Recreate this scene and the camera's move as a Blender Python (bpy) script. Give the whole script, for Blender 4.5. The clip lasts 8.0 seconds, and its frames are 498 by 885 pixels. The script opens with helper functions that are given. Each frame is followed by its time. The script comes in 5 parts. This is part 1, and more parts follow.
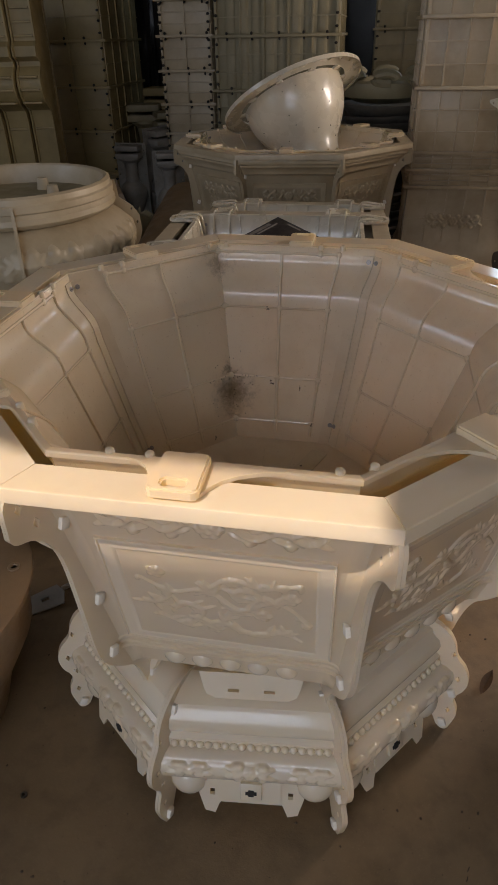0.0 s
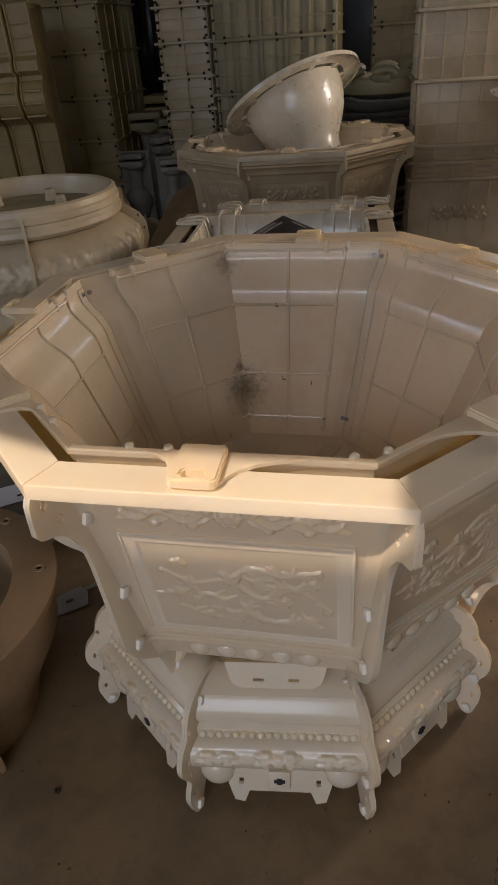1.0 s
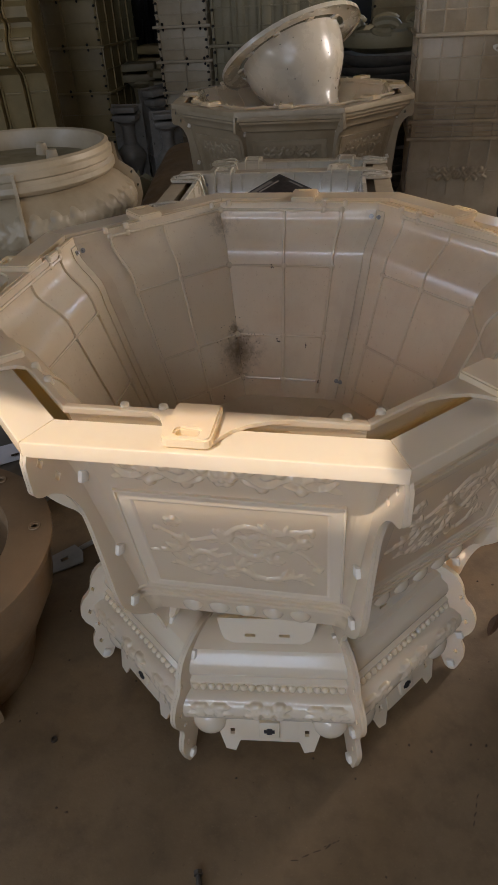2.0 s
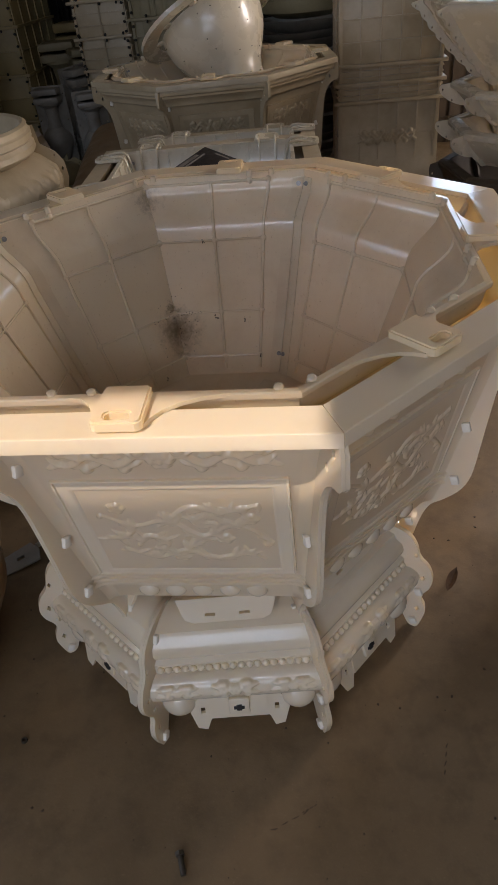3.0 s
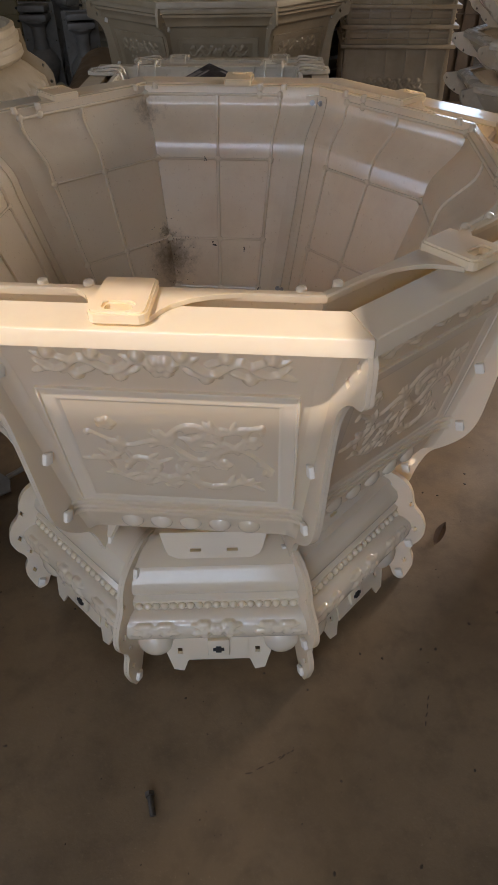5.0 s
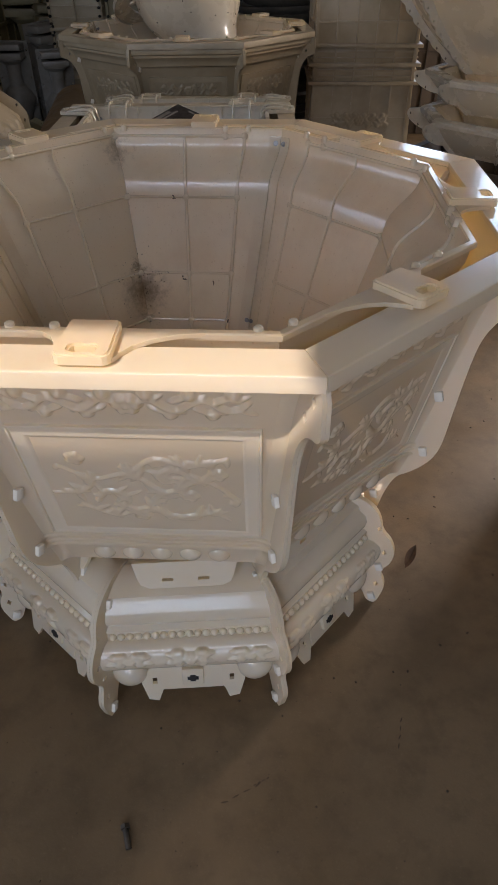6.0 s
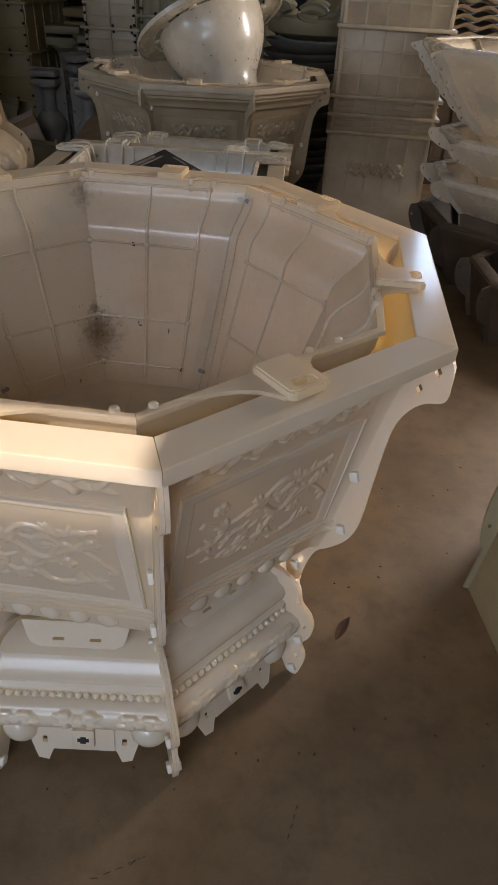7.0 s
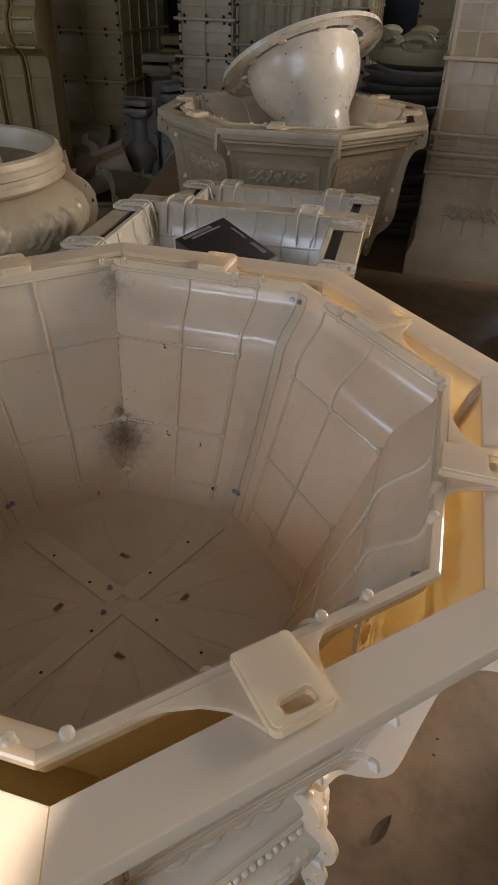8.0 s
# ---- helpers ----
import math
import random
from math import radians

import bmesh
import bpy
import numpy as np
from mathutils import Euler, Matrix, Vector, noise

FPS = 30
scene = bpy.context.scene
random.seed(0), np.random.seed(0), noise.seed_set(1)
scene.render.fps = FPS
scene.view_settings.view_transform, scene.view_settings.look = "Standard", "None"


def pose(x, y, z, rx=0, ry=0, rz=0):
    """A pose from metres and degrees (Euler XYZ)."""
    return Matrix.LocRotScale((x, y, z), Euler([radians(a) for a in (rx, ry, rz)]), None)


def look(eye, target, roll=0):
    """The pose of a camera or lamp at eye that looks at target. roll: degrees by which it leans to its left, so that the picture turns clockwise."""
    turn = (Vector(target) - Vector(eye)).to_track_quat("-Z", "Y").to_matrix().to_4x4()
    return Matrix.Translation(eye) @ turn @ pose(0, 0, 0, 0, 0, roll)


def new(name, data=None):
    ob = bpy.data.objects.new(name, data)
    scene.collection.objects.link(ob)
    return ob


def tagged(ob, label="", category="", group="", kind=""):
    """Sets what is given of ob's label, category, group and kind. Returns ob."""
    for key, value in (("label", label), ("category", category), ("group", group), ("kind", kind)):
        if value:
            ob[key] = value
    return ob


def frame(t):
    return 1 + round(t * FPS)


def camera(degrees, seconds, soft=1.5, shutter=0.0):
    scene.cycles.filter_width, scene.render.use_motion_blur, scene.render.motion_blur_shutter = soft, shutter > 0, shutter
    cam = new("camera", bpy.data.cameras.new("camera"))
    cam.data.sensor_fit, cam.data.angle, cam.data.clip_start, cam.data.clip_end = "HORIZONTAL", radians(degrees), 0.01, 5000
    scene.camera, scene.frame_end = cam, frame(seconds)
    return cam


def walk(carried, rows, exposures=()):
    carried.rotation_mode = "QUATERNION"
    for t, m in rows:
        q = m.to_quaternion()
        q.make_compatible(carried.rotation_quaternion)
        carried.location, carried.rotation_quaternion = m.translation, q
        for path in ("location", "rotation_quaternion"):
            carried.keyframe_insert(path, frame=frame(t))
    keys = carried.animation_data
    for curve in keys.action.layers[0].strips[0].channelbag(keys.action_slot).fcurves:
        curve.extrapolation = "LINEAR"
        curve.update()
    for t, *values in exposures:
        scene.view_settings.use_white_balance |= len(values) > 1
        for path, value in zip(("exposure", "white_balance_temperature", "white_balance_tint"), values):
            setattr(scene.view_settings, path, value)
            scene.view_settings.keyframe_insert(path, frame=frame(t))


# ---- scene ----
cam = camera(42.7, 8.0)
PATH = [
    (0, (0.201, -1.271, 1.465), (-0.126, 0.38, 0.385), -1.2),
    (0.5, (0.202, -1.291, 1.47), (-0.14, 0.352, 0.382), -3.2),
    (1, (0.204, -1.301, 1.463), (-0.166, 0.346, 0.391), -4.3),
    (1.2, (0.187, -1.344, 1.471), (-0.214, 0.294, 0.395), -3.7),
    (2.3, (0.218, -1.307, 1.459), (-0.088, 0.275, 0.276), -4.2),
    (2.5, (0.228, -1.307, 1.455), (-0.047, 0.284, 0.275), -5.5),
    (3, (0.242, -1.301, 1.448), (0.017, 0.264, 0.223), -6.3),
    (3.5, (0.218, -1.304, 1.426), (0.024, 0.269, 0.206), -3.4),
    (4, (0.181, -1.296, 1.37), (0.065, 0.253, 0.109), -0.8),
    (4.5, (0.183, -1.283, 1.346), (0.08, 0.234, 0.047), -0.6),
    (4.7, (0.18, -1.278, 1.336), (0.06, 0.22, 0.017), -0.5),
    (5.8, (0.187, -1.301, 1.368), (0.05, 0.235, 0.095), -0.6),
    (6, (0.208, -1.297, 1.371), (0.132, 0.256, 0.113), -0.4),
    (6.5, (0.256, -1.276, 1.401), (0.198, 0.316, 0.192), 2.3),
    (7, (0.421, -1.203, 1.421), (0.269, 0.391, 0.224), 3.3),
    (7.5, (0.483, -1.041, 1.438), (0.105, 0.552, 0.289), -0.1),
    (8, (0.455, -0.782, 1.504), (0.039, 0.773, 0.316), 1.7),
]
walk(cam, [(t, look(eye, target, roll)) for t, eye, target, roll in PATH], [(0, -0.10, 6950, 20), (1.0, -0.12, 6950, 20), (2.5, -0.03, 6400, 18), (3.5, -0.05, 6800, 20), (4.5, 0.02, 6400, 19), (6.5, 0.04, 6400, 19), (7.5, 0.32, 6400, 18), (8, 0.38, 6400, 18)])

# ---- world, sun and large lights ----
world = bpy.data.worlds.new("world")
scene.world = world
world.use_nodes = True
wn = world.node_tree
sky = wn.nodes.new("ShaderNodeTexSky")
sky.sky_type = "NISHITA"
sky.sun_disc = False
sky.sun_elevation = radians(50)
sky.sun_rotation = radians(219)
wn.links.new(sky.outputs[0], wn.nodes["Background"].inputs[0])
wn.nodes["Background"].inputs[1].default_value = 0.1

sun = new("sun", bpy.data.lights.new("sun", "SUN"))
sun.data.energy = 5.0
sun.data.angle = radians(0.45)
sun.data.color = (1.0, 0.90, 0.74)
sun.matrix_world = look((-4.0, -5.0, 7.7), (0, 0, 0))


def opening_light(x, y, z, w, h, target, power, colour):
    d = bpy.data.lights.new("opening_light", "AREA")
    d.shape, d.size, d.size_y, d.energy, d.color = "RECTANGLE", w, h, power, colour
    ob = new("opening_light", d)
    ob.matrix_world = look((x, y, z), target)
    return ob


opening_light(-0.5, -4.26, 0.98, 2.4, 1.2, (-0.1, -0.6, 0.75), 38, (0.66, 0.82, 1.0))
opening_light(-4.96, -1.4, 2.35, 2.4, 1.2, (0.2, 0.2, 0.8), 35, (0.64, 0.81, 1.0))
opening_light(-0.3, -4.26, 3.1, 3.4, 0.7, (0.1, 0.2, 0.9), 46, (0.70, 0.84, 1.0))
opening_light(3.62, 3.0, 1.5, 1.05, 2.7, (0.6, -0.3, 0.6), 205, (1.0, 0.93, 0.82))
opening_light(2.6, 6.96, 3.0, 1.9, 1.5, (2.0, 0, 1.6), 62, (0.55, 0.77, 1.0))


# ---- materials ----
def material(name, base, dark, rough=0.4, scale=6.0, stain=None, stain_scale=2.5, stain_amount=0.5, bump=0.15, fine=90.0,
             metal=0.0, glow=0.0, wax=0.4, dust=None, spread=(0.56, 0.80)):
    m = bpy.data.materials.new(name)
    m.use_nodes = True
    nt = m.node_tree
    bsdf = nt.nodes["Principled BSDF"]
    co = nt.nodes.new("ShaderNodeTexCoord")
    info = nt.nodes.new("ShaderNodeObjectInfo")
    shift = nt.nodes.new("ShaderNodeVectorMath")
    shift.operation = "MULTIPLY_ADD"
    shift.inputs[1].default_value = (1, 1, 1)
    span = nt.nodes.new("ShaderNodeVectorMath")
    span.operation = "SCALE"
    span.inputs[0].default_value = (37, 53, 71)
    nt.links.new(info.outputs["Random"], span.inputs["Scale"])
    nt.links.new(co.outputs["Object"], shift.inputs[0])
    nt.links.new(span.outputs[0], shift.inputs[2])

    def noise_node(s, detail=5, rough_=0.6):
        n = nt.nodes.new("ShaderNodeTexNoise")
        n.inputs["Scale"].default_value = s
        n.inputs["Detail"].default_value = detail
        n.inputs["Roughness"].default_value = rough_
        nt.links.new(shift.outputs[0], n.inputs["Vector"])
        return n

    def ramp(src, a, b):
        r = nt.nodes.new("ShaderNodeMapRange")
        r.inputs["From Min"].default_value, r.inputs["From Max"].default_value = a, b
        nt.links.new(src, r.inputs["Value"])
        return r

    def mix(fac, a, b):
        x = nt.nodes.new("ShaderNodeMix")
        x.data_type = "RGBA"
        nt.links.new(fac, x.inputs["Factor"])
        for sock, v in ((x.inputs["A"], a), (x.inputs["B"], b)):
            if isinstance(v, tuple):
                sock.default_value = (*v, 1)
            else:
                nt.links.new(v, sock)
        return x.outputs["Result"]

    big = noise_node(scale)
    col = mix(ramp(big.outputs["Fac"], 0.35, 0.72).outputs[0], base, dark)
    if stain:
        st = noise_node(stain_scale, 8, 0.68)
        f = ramp(st.outputs["Fac"], *spread)
        sc = nt.nodes.new("ShaderNodeMath")
        sc.operation = "MULTIPLY"
        sc.inputs[1].default_value = stain_amount
        nt.links.new(f.outputs[0], sc.inputs[0])
        col = mix(sc.outputs[0], col, stain)
    if dust:
        sp = noise_node(fine * 2.2, 2)
        col = mix(ramp(sp.outputs["Fac"], 0.64, 0.76).outputs[0], col, dust)
    nt.links.new(col, bsdf.inputs["Base Color"])
    small = noise_node(fine, 4)
    rr = ramp(noise_node(scale * 3).outputs["Fac"], 0.3, 0.7)
    rr.inputs["To Min"].default_value, rr.inputs["To Max"].default_value = rough * 0.8, min(1, rough * 1.35)
    nt.links.new(rr.outputs[0], bsdf.inputs["Roughness"])
    bsdf.inputs["Metallic"].default_value = metal
    if glow:
        # light sinks a few millimetres into the waxy plastic, and some comes out on the far side
        bsdf.inputs["Subsurface Weight"].default_value = wax
        bsdf.inputs["Subsurface Radius"].default_value = (1.0, 0.88, 0.70)
        bsdf.inputs["Subsurface Scale"].default_value = 0.003
        bsdf.inputs["Specular IOR Level"].default_value = 0.7
        bsdf.inputs["Coat Weight"].default_value = 0.45
        bsdf.inputs["Coat Roughness"].default_value = 0.07
        tr = nt.nodes.new("ShaderNodeBsdfTranslucent")
        tr.inputs["Color"].default_value = (1.0, 0.845, 0.52, 1)
        mx = nt.nodes.new("ShaderNodeMixShader")
        mx.inputs[0].default_value = glow
        nt.links.new(bsdf.outputs[0], mx.inputs[1])
        nt.links.new(tr.outputs[0], mx.inputs[2])
        nt.links.new(mx.outputs[0], nt.nodes["Material Output"].inputs["Surface"])
    if bump:
        b = nt.nodes.new("ShaderNodeBump")
        b.inputs["Strength"].default_value = bump
        b.inputs["Distance"].default_value = 0.002
        add = nt.nodes.new("ShaderNodeMath")
        add.operation = "MULTIPLY_ADD"
        add.inputs[1].default_value = 2.0
        nt.links.new(big.outputs["Fac"], add.inputs[0])
        nt.links.new(small.outputs["Fac"], add.inputs[2])
        nt.links.new(add.outputs[0], b.inputs["Height"])
        nt.links.new(b.outputs[0], bsdf.inputs["Normal"])
    return m


IVORY = material("ivory_plastic", (0.92, 0.83, 0.69), (0.89, 0.78, 0.61), 0.15, 5, (0.60, 0.44, 0.26), 3.0, 0.4, 0.07, 60, glow=0.38)
IVORY_WALL = material("translucent_ivory_plastic", (0.92, 0.83, 0.69), (0.89, 0.78, 0.61), 0.13, 5, (0.62, 0.47, 0.29), 3.0, 0.3, 0.06, 60, glow=0.48)
IVORY_PALE = material("pale_glossy_plastic", (0.74, 0.67, 0.54), (0.68, 0.60, 0.47), 0.25, 3, bump=0.06, fine=60, glow=0.15)
IVORY_IN = material("ivory_plastic_inner", (0.90, 0.80, 0.64), (0.85, 0.73, 0.545), 0.19, 4, (0.50, 0.35, 0.20), 2.6, 0.6, 0.06, 60, glow=0.32, dust=(0.66, 0.54, 0.38), spread=(0.50, 0.78))
# Same ivory, dusty; its base is lowered further for the dim rear.
IVORY_OLD_DIM = material("dim_dusty_ivory_plastic", (0.30, 0.25, 0.145), (0.21, 0.17, 0.092), 0.5, 4, (0.16, 0.122, 0.062), 2.5, 0.7, 0.15, 70, dust=(0.18, 0.14, 0.08))
# These two bases also carry the fall-off of light towards the back.
YELLOWED_DIM = material("dim_yellowed_plastic", (0.33, 0.245, 0.108), (0.235, 0.17, 0.072), 0.42, 4, (0.16, 0.118, 0.054), 2.5, 0.6, 0.2, 70)
WHITE_OLD_DIM = material("dim_dusty_white_plastic", (0.50, 0.405, 0.27), (0.36, 0.275, 0.165), 0.36, 4, (0.26, 0.19, 0.11), 2.2, 0.65, 0.12, 70)
PIN = material("white_pin_plastic", (0.86, 0.79, 0.67), (0.80, 0.72, 0.60), 0.3, 20, bump=0.05)
CLAY = material("dusty_tan_plastic", (0.32, 0.20, 0.105), (0.22, 0.14, 0.075), 0.42, 5, (0.16, 0.11, 0.07), 3.5, 0.6, 0.3, 80)
GREYBLUE = material("grey_blue_plastic", (0.30, 0.275, 0.235), (0.19, 0.172, 0.145), 0.4, 8, (0.09, 0.08, 0.065), 4, 0.5, 0.15, 70)
# Brown taken nearly black, so the colour holds the dimness of the floor trays.
BROWN_DIM = material("dim_dark_brown_plastic", (0.10, 0.072, 0.048), (0.055, 0.040, 0.027), 0.5, 5, (0.03, 0.022, 0.015), 3, 0.5, 0.2, 70)
DARKMAT = material("dark_grey_plastic", (0.17, 0.152, 0.125), (0.10, 0.09, 0.074), 0.5, 8, (0.22, 0.19, 0.15), 5, 0.4, 0.2, 70)
BLACK = material("black_rubber", (0.016, 0.012, 0.009), (0.024, 0.019, 0.014), 0.7, 20, bump=0.2)
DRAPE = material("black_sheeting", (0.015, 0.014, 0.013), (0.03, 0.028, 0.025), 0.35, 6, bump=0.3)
STEEL = material("galvanised_steel", (0.46, 0.44, 0.41), (0.30, 0.28, 0.26), 0.4, 40, bump=0.1, metal=0.6)
DIRTY_STEEL = material("dirty_steel", (0.15, 0.125, 0.10), (0.06, 0.05, 0.04), 0.55, 60, bump=0.2, metal=0.9)
CONCRETE = material("concrete", (0.215, 0.142, 0.075), (0.140, 0.092, 0.048), 0.42, 2.6, (0.075, 0.049, 0.026), 14.0, 0.6, 0.3, 150, dust=(0.29, 0.205, 0.12), spread=(0.46, 0.78))
PLASTER = material("plaster", (0.24, 0.20, 0.15), (0.18, 0.15, 0.11), 0.8, 2, (0.13, 0.115, 0.09), 1.5, 0.5, 0.3, 60)
METALROOF = material("roof_sheet", (0.20, 0.19, 0.175), (0.15, 0.14, 0.13), 0.6, 2, bump=0.1)
LEAF = material("dry_leaf", (0.13, 0.07, 0.035), (0.07, 0.04, 0.02), 0.7, 30, bump=0.4)
GRIME = material("dark_grime", (0.05, 0.035, 0.022), (0.10, 0.07, 0.045), 0.85, 60, bump=0.6, fine=200)
CARTON = material("dark_carton", (0.022, 0.016, 0.013), (0.035, 0.026, 0.021), 0.5, 12, bump=0.1)
FILM = material("clear_wrap", (0.30, 0.27, 0.24), (0.18, 0.16, 0.14), 0.12, 14, bump=0.6, fine=30)
PAPER = material("white_paper", (0.75, 0.74, 0.76), (0.68, 0.66, 0.68), 0.7, 10, bump=0.05)


# ---- building helpers ----
TAN = math.tan(math.pi / 8)


def bm_new():
    return bmesh.new()


def finish(bm, smooth=True, sharp=38):
    bmesh.ops.recalc_face_normals(bm, faces=bm.faces)
    me = bpy.data.meshes.new("mesh")
    bm.to_mesh(me)
    bm.free()
    if smooth:
        me.shade_smooth()
        me.set_sharp_from_angle(angle=radians(sharp))
    return me


def part(name, bm, mat, parent=None, label="", m=None):
    me = finish(bm) if isinstance(bm, bmesh.types.BMesh) else bm
    if not me.materials:
        me.materials.append(mat)
    ob = new(name, me)
    if parent:
        ob.parent = parent
    if m is not None:
        ob.matrix_local = m
    if label:
        tagged(ob, label)
    return ob


def thing(name, label, category, m=None, group="", kind=""):
    ob = new(name)
    if m is not None:
        ob.matrix_world = m
    return tagged(ob, label, category, group, kind)


def prism(bm, loop, half, cap=True):
    """A closed (apothem, z) loop drawn along x, its ends at +-half(apothem); it faces -y."""
    a = [bm.verts.new((-half(p), -p, z)) for p, z in loop]
    b = [bm.verts.new((half(p), -p, z)) for p, z in loop]
    n = len(loop)
    for i in range(n):
        j = (i + 1) % n
        bm.faces.new((a[i], b[i], b[j], a[j]))
    if cap:
        bm.faces.new(a)
        bm.faces.new(b[::-1])


def skin(profile, t):
    """A closed loop from an open (apothem, z) profile and a thickness inward."""
    back = []
    for i, (p, z) in enumerate(profile):
        q0, q1 = profile[max(i - 1, 0)], profile[min(i + 1, len(profile) - 1)]
        dx, dz = q1[0] - q0[0], q1[1] - q0[1]
        k = math.hypot(dx, dz) or 1
        back.append((p + t * dz / k, z - t * dx / k))
    return profile + back[::-1]


def box(bm, x0, x1, y0, y1, z0, z1, m=None, bevel=0.0):
    r = bmesh.ops.create_cube(bm, size=1, matrix=Matrix.LocRotScale(((x0 + x1) / 2, (y0 + y1) / 2, (z0 + z1) / 2), None, (x1 - x0, y1 - y0, z1 - z0)))
    vs = r["verts"]
    if bevel:
        es = list({e for v in vs for e in v.link_edges})
        r2 = bmesh.ops.bevel(bm, geom=es, offset=bevel, segments=2, affect="EDGES", profile=0.5)
        vs = list({v for f in r2["faces"] for v in f.verts} | {v for v in vs if v.is_valid})
    if m is not None:
        bmesh.ops.transform(bm, matrix=m, verts=vs)


def ball(bm, c, r, s=(1, 1, 1), rot=None, seg=8, rings=6):
    m = Matrix.LocRotScale(c, rot, [r * k for k in s])
    bmesh.ops.create_uvsphere(bm, u_segments=seg, v_segments=rings, radius=1, matrix=m)


def tube(bm, pts, r, n=6, flat=1.0, up=(0, 0, 1), taper=None):
    """A tube along points; flat squeezes it along up."""
    pts = [Vector(p) for p in pts]
    rows = []
    for i, p in enumerate(pts):
        d = (pts[min(i + 1, len(pts) - 1)] - pts[max(i - 1, 0)]).normalized()
        u = Vector(up)
        s = d.cross(u)
        if s.length < 1e-4:
            s = d.cross(Vector((1, 0, 0)))
        s.normalize()
        u = s.cross(d).normalized()
        k = r * (taper[i] if taper else 1)
        rows.append([bm.verts.new(p + s * k * math.cos(2 * math.pi * j / n) + u * k * flat * math.sin(2 * math.pi * j / n)) for j in range(n)])
    for a, b in zip(rows, rows[1:]):
        for j in range(n):
            bm.faces.new((a[j], a[(j + 1) % n], b[(j + 1) % n], b[j]))
    bm.faces.new(rows[0][::-1])
    bm.faces.new(rows[-1])


def plate(bm, outline, holes, t, m):
    """A flat plate in local x, y with holes, thickness t along z, placed by m."""
    edges = []
    for loop in [outline] + list(holes):
        vs = [bm.verts.new((x, y, 0)) for x, y in loop]
        edges += [bm.edges.new((vs[i], vs[(i + 1) % len(vs)])) for i in range(len(vs))]
    r = bmesh.ops.triangle_fill(bm, use_beauty=True, use_dissolve=False, edges=edges)
    faces = [g for g in r["geom"] if isinstance(g, bmesh.types.BMFace)]
    e = bmesh.ops.extrude_face_region(bm, geom=faces)
    top = [g for g in e["geom"] if isinstance(g, bmesh.types.BMVert)]
    bmesh.ops.translate(bm, verts=top, vec=(0, 0, t))
    vs = {v for ed in edges if ed.is_valid for v in ed.verts} | set(top)
    bmesh.ops.transform(bm, matrix=m, verts=list(vs))


def diamond(x, y, a, b):
    return [(x - a, y), (x, y - b), (x + a, y), (x, y + b)]


def rect_hole(x, y, a, b, turn=0.0):
    c, s = math.cos(turn), math.sin(turn)
    return [(x + c * u - s * v, y + s * u + c * v) for u, v in ((-a, -b), (a, -b), (a, b), (-a, b))]


def lathe(bm, prof, n=48, a0=0.0, a1=2 * math.pi, closed=None):
    """Turn an (r, z) profile round z."""
    full = abs(a1 - a0 - 2 * math.pi) < 1e-6
    k = n if full else n + 1
    rings = [[bm.verts.new((r * math.cos(a0 + (a1 - a0) * i / n), r * math.sin(a0 + (a1 - a0) * i / n), z)) for r, z in prof] for i in range(k)]
    for i in range(n):
        a, b = rings[i], rings[(i + 1) % k]
        for j in range(len(prof) - 1 + (1 if closed else 0)):
            q = (j + 1) % len(prof)
            f = [a[j], b[j], b[q], a[q]]
            if (a[j].co - b[j].co).length < 1e-7 and (a[q].co - b[q].co).length < 1e-7:
                continue
            bm.faces.new(f)
    bmesh.ops.remove_doubles(bm, verts=bm.verts, dist=1e-6)


def turned(k):
    return Matrix.Rotation(k * math.pi / 4, 4, "Z")


def radial(deg):
    """Local x outward along deg, local y up: for fins that stand at the corners."""
    a = radians(deg)
    return Matrix(((math.cos(a), 0, math.sin(a), 0), (math.sin(a), 0, -math.cos(a), 0), (0, 1, 0, 0), (0, 0, 0, 1)))


def smooth_line(pts, n=4):
    """Catmull-Rom through points."""
    out = []
    P = [Vector(p) for p in pts]
    for i in range(len(P) - 1):
        a, b, c, d = P[max(i - 1, 0)], P[i], P[i + 1], P[min(i + 2, len(P) - 1)]
        for j in range(n):
            t = j / n
            out.append(0.5 * ((2 * b) + (c - a) * t + (2 * a - 5 * b + 4 * c - d) * t * t + (3 * b - a - 3 * c + d) * t ** 3))
    out.append(P[-1])
    return out


def face_frame(p0, z0, p1, z1):
    """x along the face, y up the slope, z outward; origin at the middle between (p0, z0) and (p1, z1)."""
    v = Vector((0, -(p1 - p0), z1 - z0)).normalized()
    x = Vector((1, 0, 0))
    n = x.cross(v)
    m = Matrix((x, v, n)).transposed().to_4x4()
    m.translation = Vector((0, -(p0 + p1) / 2, (z0 + z1) / 2))
    return m


# ---- moulded relief: a sheet raised by soft strokes and leaves ----
def stroke(X, Y, H, pts, r, top, taper=True):
    """Raise H along a line of points."""
    n = len(pts) - 1
    for i in range(n):
        (ax, ay), (bx, by) = pts[i][:2], pts[i + 1][:2]
        dx, dy = bx - ax, by - ay
        k = np.clip(((X - ax) * dx + (Y - ay) * dy) / max(dx * dx + dy * dy, 1e-9), 0, 1)
        d2 = (X - ax - k * dx) ** 2 + (Y - ay - k * dy) ** 2
        t = (i + 0.5) / n
        q = r * (0.45 + 0.75 * math.sin(math.pi * (0.12 + 0.8 * t))) if taper else r
        np.maximum(H, top * np.clip(1 - d2 / (q * q), 0, 1) ** 0.6, out=H)


